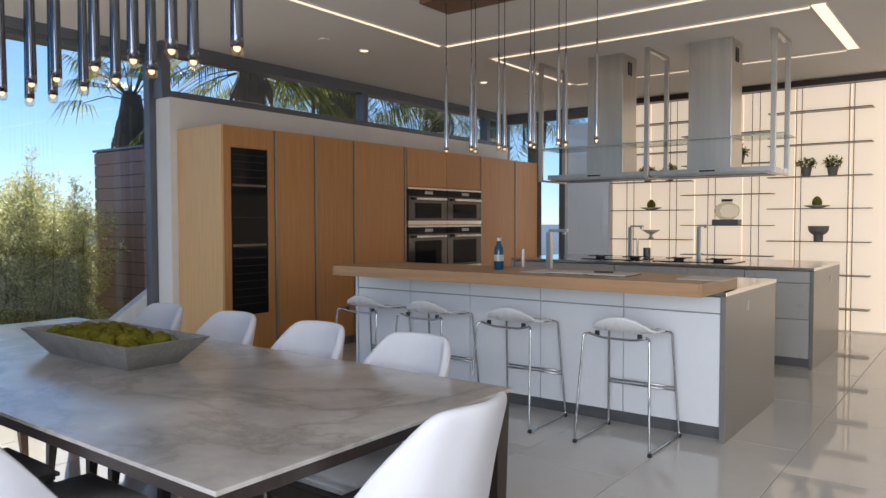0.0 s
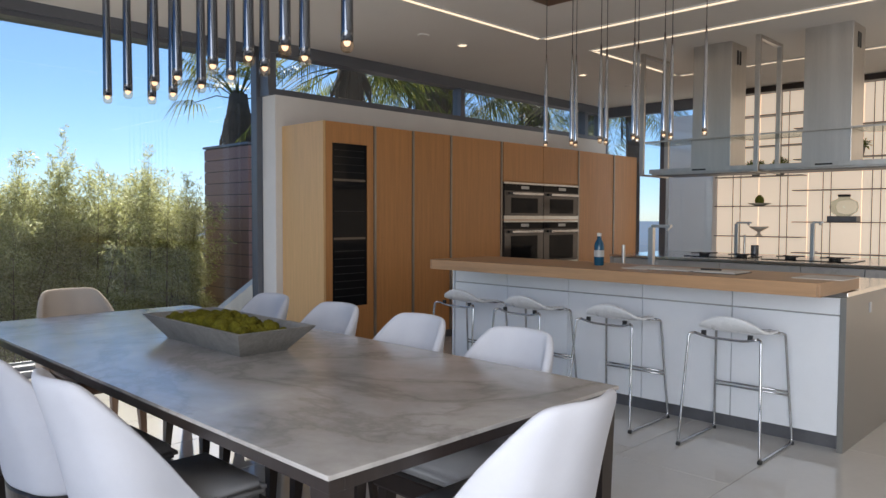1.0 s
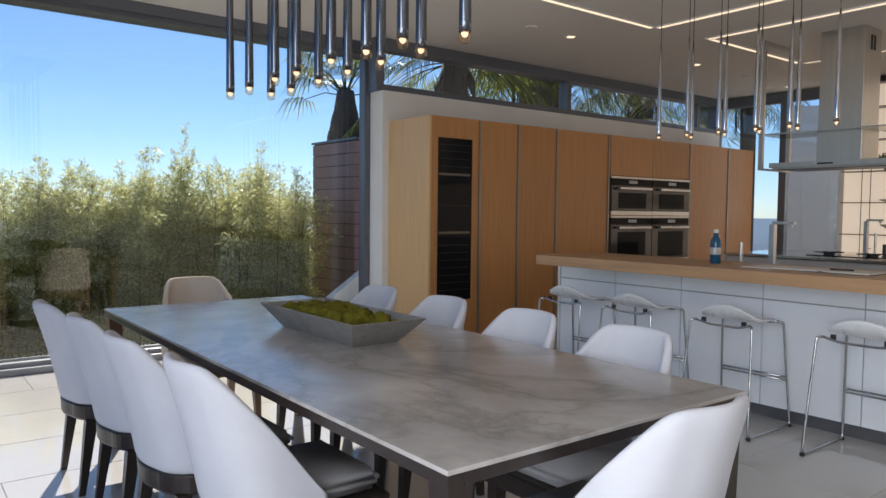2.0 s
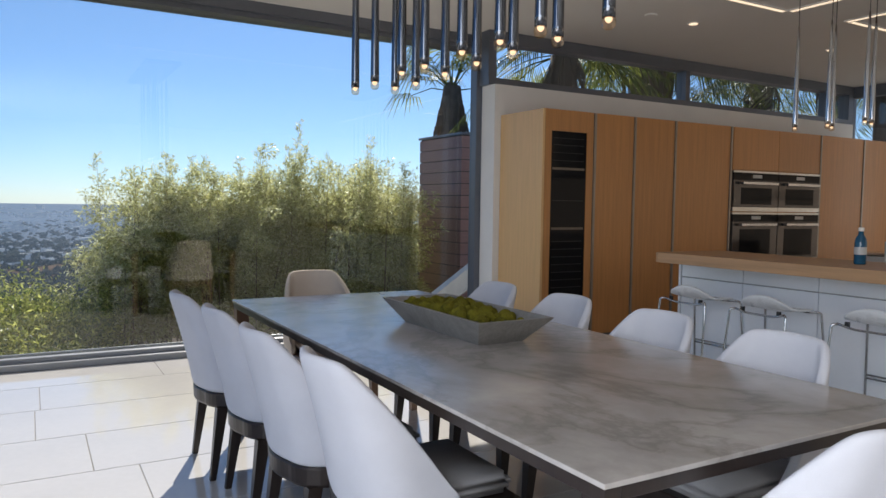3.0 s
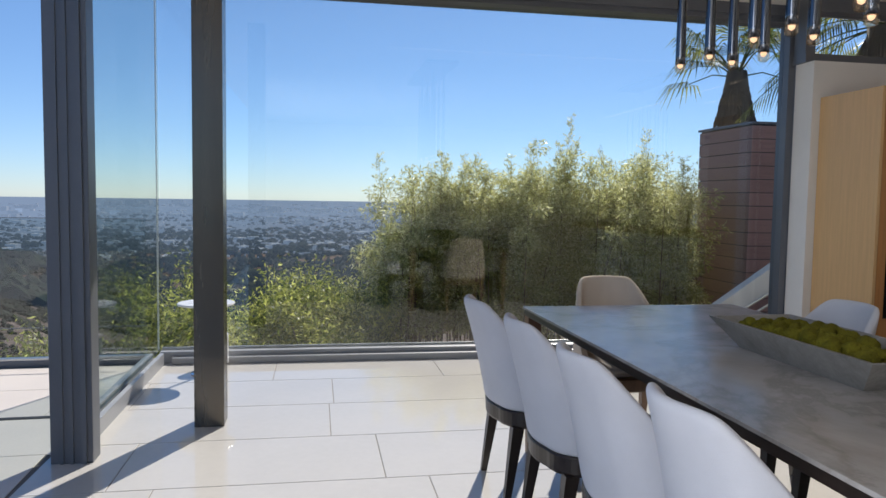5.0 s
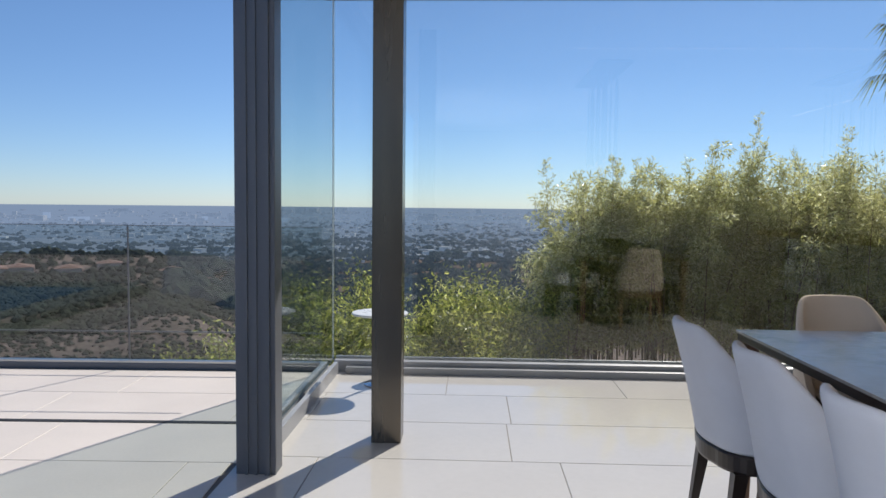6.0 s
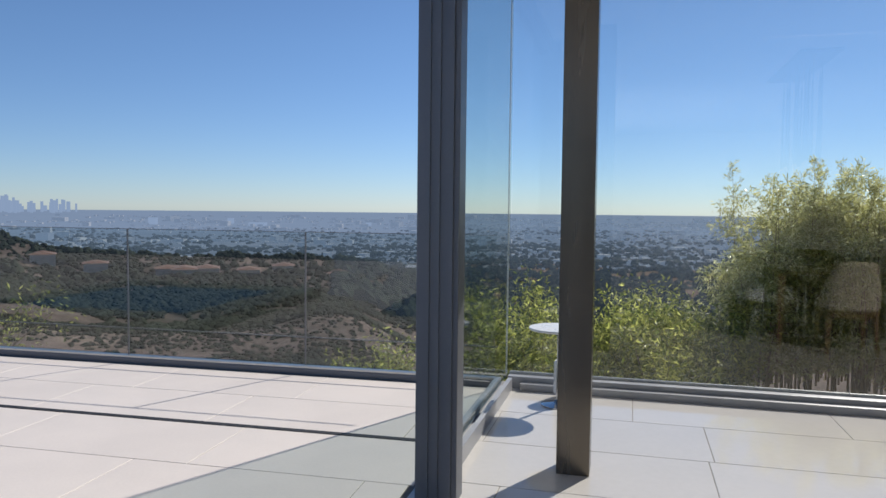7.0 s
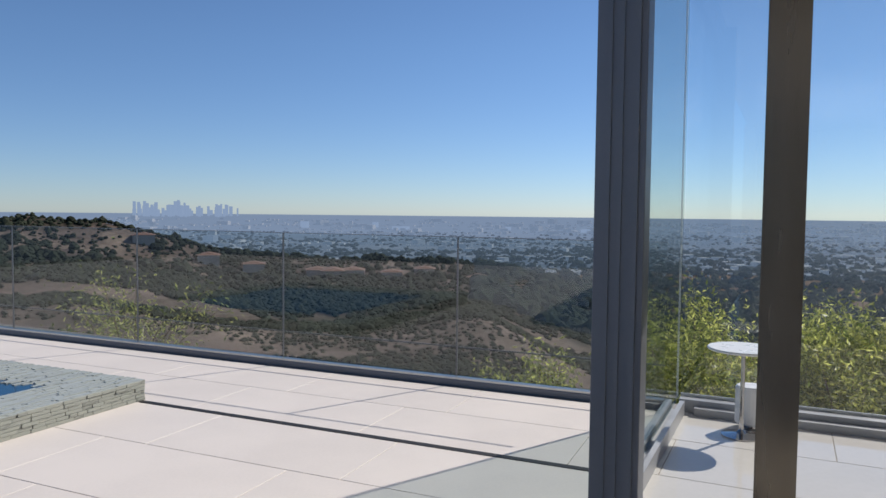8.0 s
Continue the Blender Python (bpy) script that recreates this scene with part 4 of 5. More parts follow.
part("drum", lathe([(0.08, 0.03), (0.09, 0.04), (0.09, 0.25), (0.08, 0.26)], 28), SEATPLASTIC, stl)
part("foot", lathe([(0.065, 0.0), (0.065, 0.03)], 24), CHROME, stl)


# ---- terrace ----
TURN_OUT = 2.0   # the terrace is laid slightly askew to the house
def out_pose(x, y, z=0.0):
    return pose(-7.06, -1.0, 0, 0, 0, TURN_OUT) @ pose(x, y, z)


fence = thing("balustrade", (0, 0, 0), "frameless glass balustrade in a grey metal shoe along the terrace", "balustrade")
fence.matrix_world = out_pose(0, 0)
part("shoe", boxes((-0.05, 0.06, -13.0, -0.10, -0.05, 0.045), bevel=0.004), FRAME, fence)
part("shoe_cap", boxes((-0.015, 0.05, -13.0, -0.10, 0.0455, 0.06)), STEEL, fence)
part("lower_rail", boxes((-0.014, -0.0045, -13.0, -0.10, 0.275, 0.283)), KICK, fence, "thin dark rail low on the glass")
part("top_rail", boxes((-0.003, 0.007, -13.0, -0.10, 1.10, 1.105)), KICK, fence, "thin dark top edge")
ys = [-0.10, -1.60, -3.17, -4.80, -6.50, -8.2, -9.9, -11.6, -13.0]
for a, b2 in zip(ys, ys[1:]):
    sheet("pane", boxes((-0.004, 0.008, b2 + 0.006, a - 0.006, 0.0605, 1.0995)), FENCEGLASS, fence)
    part("seam", boxes((-0.004, 0.008, b2 - 0.005, b2 + 0.005, 0.0605, 1.0995)), KICK, fence)

# spa with a rough stone rim
spa = thing("spa", (0, 0, 0), "raised spa with stacked grey-green stone rim and blue water", "spa pool")
spa.matrix_world = pose(-5.60, -4.27, 0, 0, 0, TURN_OUT)
part("wall", boxes((0.012, 3.2, -3.2, -0.012, 0, 0.128)), GROUT, spa)
rng = np.random.default_rng(8)
stone_mesh = to_mesh("stone", boxes((-0.5, 0.5, -0.5, 0.5, -0.5, 0.5), bevel=0.06), POOLSTONE)
def stone(x0, x1, y0, y1, z0, z1):
    ob = new("stone", stone_mesh)
    ob.parent = spa
    ob.matrix_local = Matrix.LocRotScale(((x0 + x1) / 2, (y0 + y1) / 2, (z0 + z1) / 2), None, (x1 - x0, y1 - y0, z1 - z0))
for row in range(6):
    z = row * 0.0225
    x = -0.0
    while x < 1.9:
        w = float(rng.uniform(0.05, 0.13))
        stone(x + 0.001, x + w - 0.001, -0.03, float(rng.uniform(-0.004, 0.004)), z + 0.001, z + 0.0215)
        x += w
y = 0.0
while y > -1.6:
    w = float(rng.uniform(0.05, 0.12))
    for k3 in range(6):
        stone(float(rng.uniform(-0.004, 0.004)), 0.03, y - w + 0.001, y - 0.001, k3 * 0.0225 + 0.001, k3 * 0.0225 + 0.0215) if y > -0.6 else None
    y -= w
vs, fs2 = [], []
def rim_stone(x0, x1, y0, y1, z):
    o = len(vs)
    vs.extend([(x0, y0, 0.128), (x1, y0, 0.128), (x1, y1, 0.128), (x0, y1, 0.128), (x0, y0, z), (x1, y0, z), (x1, y1, z), (x0, y1, z)])
    fs2.extend([tuple(o + i for i in f) for f in ((4, 5, 6, 7), (0, 1, 5, 4), (1, 2, 6, 5), (2, 3, 7, 6), (3, 0, 4, 7))])
yy = 0.0
while yy > -3.2:
    w = float(rng.uniform(0.018, 0.03))
    x = 0.0
    while x < 3.2:
        l = float(rng.uniform(0.06, 0.18))
        if not (0.42 < x + l / 2 < 2.8 and -2.8 < yy < -0.42):
            rim_stone(x + 0.001, x + l - 0.001, yy - w + 0.001, yy - 0.001, float(rng.uniform(0.134, 0.142)))
        x += l
    yy -= w
rm = new("rim", raw_mesh("rim", vs, fs2, mat("rim_stone", (0.30, 0.32, 0.30), 0.4, vary=0.35, scale=3, fine=40, bump=0.2, island=1.0)))
rm.parent = spa
tagged(rm, "rim of narrow split stones", kind="stuff")
part("water", boxes((0.40, 2.82, -2.82, -0.40, 0.10, 0.1305)), WATER, spa, "dark blue still water")

drain = thing("drain_slot", (0, 0, 0), "dark linear drain slot in the terrace", "drain")
drain.matrix_world = out_pose(1.39, 0)
part("slot", boxes((-0.022, 0.022, -3.3, -0.15, -0.012, 0.0025)), BLACK, drain)

# ---- hillside ----
def smooth(a, b2, x):
    q = np.clip((x - a) / (b2 - a), 0, 1)
    return q * q * (3 - 2 * q)


def wave(x, y, s, seed=0.0):
    return (np.sin(x / s * 1.7 + seed) * np.cos(y / s * 1.3 + seed * 2.1) + 0.5 * np.sin(x / s * 3.9 + y / s * 2.7 + seed) + 0.25 * np.cos(x / s * 8.1 - y / s * 7.3 + seed * 3)) / 1.75


def ground_z(az, d):
    """Height of the land by direction (degrees from +y towards -x) and distance."""
    x, y = -np.sin(np.radians(az)) * d, np.cos(np.radians(az)) * d
    # view angle below the horizontal for the land at this distance
    ridge = smooth(101, 116, az)
    high = smooth(128, 144, az)
    near = -0.45 - 0.22 * np.maximum(d - 11, 0)
    knots = np.log(np.array([9, 16, 40, 110, 200, 330, 420, 700, 1300, 2500, 4700.0]))
    ang_p = np.array([-11.0, -13.0, -18, -15.5, -11.5, -8.6, -7.2, -5.2, -3.2, -1.55, -0.28])
    ang_r = np.array([-11.0, -12.5, -15, -11.5, -8.6, -5.4, -3.75, -6.0, -3.4, -1.7, -0.28])
    ang_h = np.array([-11.0, -12.0, -13, -9.0, -6.0, -3.2, -0.9, -3.0, -3.4, -1.7, -0.28])
    ld = np.log(np.maximum(d, 9))
    a = np.interp(ld, knots, ang_p) * (1 - ridge) + ridge * (np.interp(ld, knots, ang_r) * (1 - high) + high * np.interp(ld, knots, ang_h))
    z = 1.28 + d * np.tan(np.radians(a))
    rough = np.clip(d / 40 - 0.3, 0, 1) * np.clip(1.6 - d / 900, 0, 1)
    gully = 1 - 2 * np.abs(wave(x, y, 75, 0.4)) ** 0.7
    spur = np.exp(-((az - 111 - (d - 150) * 0.05) / 4.5) ** 2) * np.exp(-((d - 170) / 70) ** 2)
    z = z + rough * (wave(x, y, 60, 1.0) * d * 0.008 + wave(x, y, 23, 2.0) * d * 0.004 + gully * d * 0.004) + spur * 4.0
    return np.where(d < 9, -0.45, z)


def land_mat():
    m, t, p = base_mat("dry_hillside")
    co = t.nodes.new("ShaderNodeTexCoord")
    n1 = node(t, "ShaderNodeTexNoise", Scale=0.022, Detail=8.0, Roughness=0.62)
    n2 = node(t, "ShaderNodeTexNoise", Scale=0.35, Detail=6.0, Roughness=0.65)
    for n in (n1, n2):
        t.links.new(co.outputs["Object"], n.inputs["Vector"])
    c1 = ramp(t, n1.outputs[0], [(0.36, (0.06, 0.05, 0.038)), (0.47, (0.135, 0.099, 0.080)), (0.58, (0.18, 0.130, 0.107)), (0.70, (0.27, 0.20, 0.155))])
    c2 = ramp(t, n2.outputs[0], [(0.35, (0.6, 0.6, 0.56)), (0.6, (1, 1, 1))])
    mx = t.nodes.new("ShaderNodeMix")
    mx.data_type, mx.blend_type = "RGBA", "MULTIPLY"
    mx.inputs[0].default_value = 1.0
    t.links.new(c1, mx.inputs[6])
    t.links.new(c2, mx.inputs[7])
    t.links.new(mx.outputs[2], p.inputs["Base Color"])
    p.inputs["Roughness"].default_value = 0.95
    p.inputs["Specular IOR Level"].default_value = 0.1
    return m


def polar_sheet(name, radii, az0, az1, step, material):
    az = np.arange(az0, az1 + 0.001, step)
    vs, fs3 = [], []
    for r in radii:
        for a in az:
            vs.append((-math.sin(math.radians(a)) * r, math.cos(math.radians(a)) * r, float(ground_z(a, np.array(float(r))))))
    k2 = len(az)
    for i in range(len(radii) - 1):
        for j in range(k2 - 1):
            fs3.append((i * k2 + j, i * k2 + j + 1, (i + 1) * k2 + j + 1, (i + 1) * k2 + j))
    return new(name, raw_mesh(name, vs, fs3, material, True))


LAND = land_mat()
near_r = [8.0] + list(np.geomspace(9, 900, 110))
tagged(polar_sheet("ground", near_r, 20, 200, 0.75, LAND), "dry brush-covered hillside falling from the terrace", "ground", kind="structure")
tagged(polar_sheet("ground_behind", list(np.geomspace(8.0, 900, 14)), -160, 20, 10, LAND), "dry hillside behind the house", "ground", kind="structure")


def haze_mat(name, stops, scale, haze, strength, near=0.14, start=200):
    """Far land with haze painted in: a blue glow mixed in that grows with distance."""
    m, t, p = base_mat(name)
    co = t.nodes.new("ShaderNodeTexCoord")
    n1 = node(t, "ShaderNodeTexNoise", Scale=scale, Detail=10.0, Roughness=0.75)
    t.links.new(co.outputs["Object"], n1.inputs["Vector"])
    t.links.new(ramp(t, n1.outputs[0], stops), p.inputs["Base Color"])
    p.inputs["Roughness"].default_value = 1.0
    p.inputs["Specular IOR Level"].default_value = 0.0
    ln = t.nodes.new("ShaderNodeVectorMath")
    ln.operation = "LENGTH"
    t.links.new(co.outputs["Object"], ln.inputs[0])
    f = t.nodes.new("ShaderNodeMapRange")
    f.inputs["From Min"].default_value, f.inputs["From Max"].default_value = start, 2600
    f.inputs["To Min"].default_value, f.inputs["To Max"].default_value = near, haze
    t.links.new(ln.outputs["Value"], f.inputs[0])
    # the haze itself: sky-blue emission put into the surface
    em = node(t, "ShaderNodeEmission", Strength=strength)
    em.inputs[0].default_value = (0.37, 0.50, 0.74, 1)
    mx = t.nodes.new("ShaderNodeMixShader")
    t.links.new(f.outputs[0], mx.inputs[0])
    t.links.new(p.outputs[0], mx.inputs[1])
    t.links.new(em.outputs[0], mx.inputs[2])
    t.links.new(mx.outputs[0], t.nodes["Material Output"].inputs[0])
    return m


PLAIN = haze_mat("city_plain", [(0.38, (0.04, 0.05, 0.045)), (0.5, (0.10, 0.10, 0.095)), (0.62, (0.24, 0.23, 0.22))], 0.006, 0.94, 0.55, 0.26)
CITY = haze_mat("city_blocks", [(0.3, (0.30, 0.29, 0.27)), (0.7, (0.80, 0.78, 0.74))], 0.05, 0.66, 0.56, 0.22)
SKYLINE = haze_mat("skyline_blocks", [(0.3, (0.14, 0.14, 0.15)), (0.7, (0.3, 0.3, 0.3))], 0.05, 0.95, 0.68)
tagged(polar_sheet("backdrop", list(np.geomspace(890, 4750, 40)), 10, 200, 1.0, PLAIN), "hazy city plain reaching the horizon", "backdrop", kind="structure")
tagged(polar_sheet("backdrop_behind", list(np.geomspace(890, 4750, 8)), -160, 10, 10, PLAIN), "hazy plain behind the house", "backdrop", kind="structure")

rng = np.random.default_rng(21)


def block_field(name, specs, material, label, category):
    vs, fs3 = [], []
    for x, y, z, w, l, h, rot in specs:
        c, s = math.cos(rot), math.sin(rot)
        o = len(vs)
        for zz in (z - 3, z + h):
            for a, b2 in ((-w, -l), (w, -l), (w, l), (-w, l)):
                vs.append((x + a * c - b2 * s, y + a * s + b2 * c, zz))
        fs3.extend([tuple(o + i for i in f) for f in ((4, 5, 6, 7), (0, 1, 5, 4), (1, 2, 6, 5), (2, 3, 7, 6), (3, 0, 4, 7))])
    return tagged(new(name, raw_mesh(name, vs, fs3, material)), label, category, kind="stuff")


def field(n, d0, d1, a0, a1, size, height):
    out = []
    for _ in range(n):
        d = float(np.exp(rng.uniform(math.log(d0), math.log(d1))))
        a = float(rng.uniform(a0, a1))
        if wave(-math.sin(math.radians(a)) * d, math.cos(math.radians(a)) * d, 260, 3.0) < rng.uniform(-0.5, 0.7):
            continue
        k4 = d / 1000 * (2.2 if rng.uniform() < 0.08 else 0.8)
        out.append((-math.sin(math.radians(a)) * d, math.cos(math.radians(a)) * d, float(ground_z(a, np.array(d))), size * k4 * rng.uniform(0.4, 1.6), size * k4 * rng.uniform(0.4, 1.6), height * k4 * rng.uniform(0.3, 1.3), float(rng.uniform(0, 1.5))))
    return out


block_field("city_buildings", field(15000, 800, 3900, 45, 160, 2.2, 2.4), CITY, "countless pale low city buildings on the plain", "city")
towers = []
for mid, wide, count, tall in ((137.0, 1.0, 34, 66), (135.2, 1.6, 22, 40), (132.6, 0.8, 14, 46)):
    for _ in range(count):
        a = float(np.clip(rng.normal(mid, wide), 131.2, 138.8))
        d = float(rng.uniform(4200, 4500))
        towers.append((-math.sin(math.radians(a)) * d, math.cos(math.radians(a)) * d, float(ground_z(a, np.array(d))), float(rng.uniform(3.5, 8)), float(rng.uniform(3.5, 8)), 26 + tall * float(rng.uniform(0.15, 1.0)) ** 1.6, 0.4))
for a, d, w, h in ((126.5, 3000, 14, 26), (121.0, 3100, 11, 22), (133.5, 1900, 14, 17), (119.0, 2900, 30, 12), (104.5, 2600, 16, 14), (80.5, 2500, 18, 10), (110.5, 2800, 10, 16)):
    towers.append((-math.sin(math.radians(a)) * d, math.cos(math.radians(a)) * d, float(ground_z(a, np.array(float(d)))), w, w, h, 0.3))
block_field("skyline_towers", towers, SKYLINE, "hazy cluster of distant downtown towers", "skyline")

# brush and trees on the slopes, as clumps
BRUSH = mat("hill_brush", (0.026, 0.030, 0.020), 0.95, vary=0.6, scale=0.08, fine=1.2, bump=0.0, spec=0.05, island=0.5)
TREES = haze_mat("far_trees", [(0.3, (0.022, 0.032, 0.02)), (0.7, (0.07, 0.075, 0.045))], 0.05, 0.80, 0.36, 0.10)


def clump_field(name, n, d0, d1, a0, a1, size, material, label, thin=None, tall=0.8):
    vs, fs3 = [], []
    base = [(0, 0, 0.95)] + [(rr * math.cos(q * 1.2566 + ph), rr * math.sin(q * 1.2566 + ph), zz) for rr, zz, ph in ((0.62, 0.72, 0.0), (1.0, 0.2, 0.6), (0.85, -0.6, 0.1)) for q in range(5)]
    tri = [(0, 1 + q, 1 + (q + 1) % 5) for q in range(5)]
    for lo in (1, 6):
        for q in range(5):
            tri += [(lo + q, lo + 5 + q, lo + (q + 1) % 5), (lo + (q + 1) % 5, lo + 5 + q, lo + 5 + (q + 1) % 5)]
    k5 = 0
    while k5 < n:
        d = float(np.exp(rng.uniform(math.log(d0), math.log(d1))))
        a = float(rng.uniform(a0, a1))
        x, y = -math.sin(math.radians(a)) * d, math.cos(math.radians(a)) * d
        k5 += 1
        if thin and wave(x, y, thin, 0.7) < -0.16 + 0.35 * rng.uniform(-1, 1):
            continue
        z = float(ground_z(a, np.array(d)))
        r = size * rng.uniform(0.4, 1.4)
        o = len(vs)
        rot = rng.uniform(0, 6.28)
        c, s = math.cos(rot), math.sin(rot)
        for q in base:
            j = rng.uniform(0.75, 1.25)
            vs.append((x + r * j * (q[0] * c - q[1] * s), y + r * j * (q[0] * s + q[1] * c), z + r * tall * q[2] * rng.uniform(0.8, 1.3) + r * 0.2))
        fs3.extend([(o + i, o + j2, o + l) for i, j2, l in tri])
    return tagged(new(name, raw_mesh(name, vs, fs3, material)), label, "shrubs", kind="stuff")


clump_field("slope_brush", 9000, 80, 178, 96, 165, 0.5, BRUSH, "scattered low bushes on the bare lower slope", thin=30)
clump_field("hill_brush", 30000, 175, 420, 96, 165, 1.15, BRUSH, "dark chaparral brush scattered over the dry hill", thin=45)
clump_field("ridge_trees", 1500, 315, 430, 103, 165, 2.0, BRUSH, "dark trees along the ridge", thin=35, tall=1.0)
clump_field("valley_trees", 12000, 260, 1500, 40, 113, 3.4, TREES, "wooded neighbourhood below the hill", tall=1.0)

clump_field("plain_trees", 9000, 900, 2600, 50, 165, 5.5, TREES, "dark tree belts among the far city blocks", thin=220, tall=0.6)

# houses on the ridge
ROOF = mat("tile_roof", (0.20, 0.10, 0.065), 0.8, vary=0.3, scale=1, fine=8)
HOUSEWALL = mat("stucco", (0.42, 0.36, 0.30), 0.9, vary=0.1, scale=0.5, fine=6)
for a, d, w in ((110.2, 350, 7), (112.8, 358, 5), (117.0, 362, 5), (119.6, 350, 6), (122.6, 352, 6), (124.2, 346, 8), (125.4, 352, 6), (130.2, 360, 5), (133.5, 372, 7), (138.0, 385, 6)):
    x, y = -math.sin(math.radians(a)) * d, math.cos(math.radians(a)) * d
    z = float(ground_z(a, np.array(float(d))))
    h = thing("house", (x, y, z), "distant low house with a hipped roof among trees", "house", "ridge houses", a + 90)
    part("wall", boxes((-w, w, -5, 5, -3, 3.0)), HOUSEWALL, h)
    bm = bmesh.new()
    q = [bm.verts.new(c) for c in ((-w - 0.6, -5.6, 3.0), (w + 0.6, -5.6, 3.0), (w + 0.6, 5.6, 3.0), (-w - 0.6, 5.6, 3.0), (-w + 2.5, 0, 4.3), (w - 2.5, 0, 4.3))]
    for f in ((0, 1, 5, 4), (1, 2, 5), (2, 3, 4, 5), (3, 0, 4), (3, 2, 1, 0)):
        bm.faces.new([q[i] for i in f])
    part("roof", bm, ROOF, h)
    for wx in (-0.55, 0.0, 0.55):
        part("window", boxes((wx * w - 0.9, wx * w + 0.9, -5.08, -5.005, 0.6, 2.2)), BLACKGLASS, h)

# ---- planting next to the glass ----
def bamboo(x, y, seed, n, h, spread):
    """Arching culms with drooping tufts of leaves and thin feathery tips."""
    r2 = np.random.default_rng(seed)
    b3 = thing("bamboo", (x, y, -0.75), "dense feathery yellow-green bamboo clump", "bamboo", "bamboo hedge")
    bm = bmesh.new()
    cs, ds, sizes = [], [], []
    for i in range(n):
        bx, by = r2.normal(0, spread * 0.42), r2.normal(0, spread * 0.45)
        hh = h * (r2.uniform(0.90, 1.05) if i < 4 else r2.uniform(0.5, 0.92))
        an0 = r2.uniform(0, 2 * math.pi)
        bow = r2.uniform(0.05, 0.22 if i < 4 else 0.5) * hh * 0.5
        lx, ly = math.cos(an0) * bow, math.sin(an0) * bow
        pts = [(bx + lx * q ** 2, by + ly * q ** 2, hh * (q - 0.06 * q ** 3)) for q in np.linspace(0, 1, 8)]
        tube(pts, 0.012, 5, bm, [0.013, 0.012, 0.011, 0.009, 0.006, 0.004, 0.002, 0.001])
        # leafy tufts
        nt = int(17 * hh / 2.4)
        for k in range(nt):
            q = r2.uniform(0.12, 0.76 if i < 4 else 0.92)
            a = r2.uniform(0, 2 * math.pi)
            out = (0.10 + 0.36 * (1 - q) ** 0.6) * r2.uniform(0.3, 1.2)
            c0 = np.array([bx + lx * q ** 2, by + ly * q ** 2, hh * q])
            c1 = c0 + np.array([math.cos(a) * out, math.sin(a) * out, r2.uniform(0.0, 0.14)])
            tube([tuple(c0), tuple((c0 + c1) / 2 + np.array([0, 0, 0.03])), tuple(c1)], 0.003, 3, bm)
            m = int(r2.uniform(55, 115))
            g = r2.normal(size=(m, 3))
            g /= np.linalg.norm(g, axis=1)[:, None]
            rad = r2.uniform(0.35, 1.0, m)[:, None] ** 0.7 * r2.uniform(0.10, 0.19)
            cs.append(c1 + g * rad * np.array([1.0, 1.0, 0.75]))
            ds.append(g * 0.7 + np.array([math.cos(a) * 0.3, math.sin(a) * 0.3, -0.25]))
            sizes.append(np.full((m, 1), 0.064))
        # feathery tip
        nt = int((44 if i < 4 else 16) * hh / 2.4)
        for q in r2.uniform(0.62 if i < 4 else 0.78, 1.0, nt):
            c0 = np.array([bx + lx * q ** 2, by + ly * q ** 2, hh * (q - 0.06 * q ** 3)])
            a = r2.uniform(0, 2 * math.pi)
            d = np.array([math.cos(a), math.sin(a), r2.uniform(0.5, 1.5)])
            d /= np.linalg.norm(d)
            l = (0.07 + 0.60 * (1.02 - q)) * r2.uniform(0.5, 1.1)
            m = int(6 + 62 * l)
            w = r2.uniform(0.1, 1.0, m)[:, None]
            cs.append(c0 + d * l * w + r2.normal(0, 0.012, (m, 3)))
            ds.append(np.tile(d * 0.9 + np.array([0, 0, 0.15]), (m, 1)))
            sizes.append(np.full((m, 1), 0.044))
    part("culms", bm, CULM, b3)
    v, f = leaf_quads(np.concatenate(cs), np.concatenate(sizes), r2, 0.1, 0.23, np.concatenate(ds))
    o = new("foliage", raw_mesh("foliage", v, f, LEAF_B))
    o.parent = b3
    tagged(o, "thin yellow-green leaves")


for i, (x, y, h) in enumerate(((-10.8, 1.35, 2.1), (-11.1, 1.75, 2.75), (-10.9, 2.2, 2.95), (-11.3, 2.7, 2.75), (-11.0, 3.15, 2.55), (-11.2, 3.45, 3.25), (-11.0, 3.9, 2.75), (-11.3, 4.4, 2.9), (-11.0, 4.65, 3.1), (-11.2, 4.95, 2.7), (-11.7, 5.2, 2.65), (-12.2, 5.5, 2.6))):
    bamboo(x, y, 100 + i, 25, h, 0.70)


def shrub(x, y, z, r, n, seed, leaf=0.062, m=LEAF_S, h=1.15):
    s = thing("shrub", (x, y, z), "loose sunlit yellow-green shrub outside the glass", "shrub", "hillside shrubs")
    r2 = np.random.default_rng(seed)
    bm = bmesh.new()
    cs = []
    for i in range(16):
        d2 = Vector((r2.normal(0, 0.5), r2.normal(0, 0.5), 1.0)).normalized()
        l = r * r2.uniform(0.9, 1.6) * h
        tip = d2 * l
        tube([(0, 0, -0.3), tuple(d2 * l * 0.5 + Vector((0, 0, 0.05))), tuple(tip)], 0.008, 5, bm, [0.012, 0.008, 0.002])
        k7 = n // 4
        q = r2.uniform(0.15, 1, k7)[:, None]
        cs.append(np.array(tip) * q + r2.normal(size=(k7, 3)) * 0.16 * r)
    part("stems", bm, CULM, s)
    v, f = leaf_quads(np.concatenate(cs), leaf, r2, 0.1, 0.3)
    o = new("foliage", raw_mesh("foliage", v, f, m))
    o.parent = s


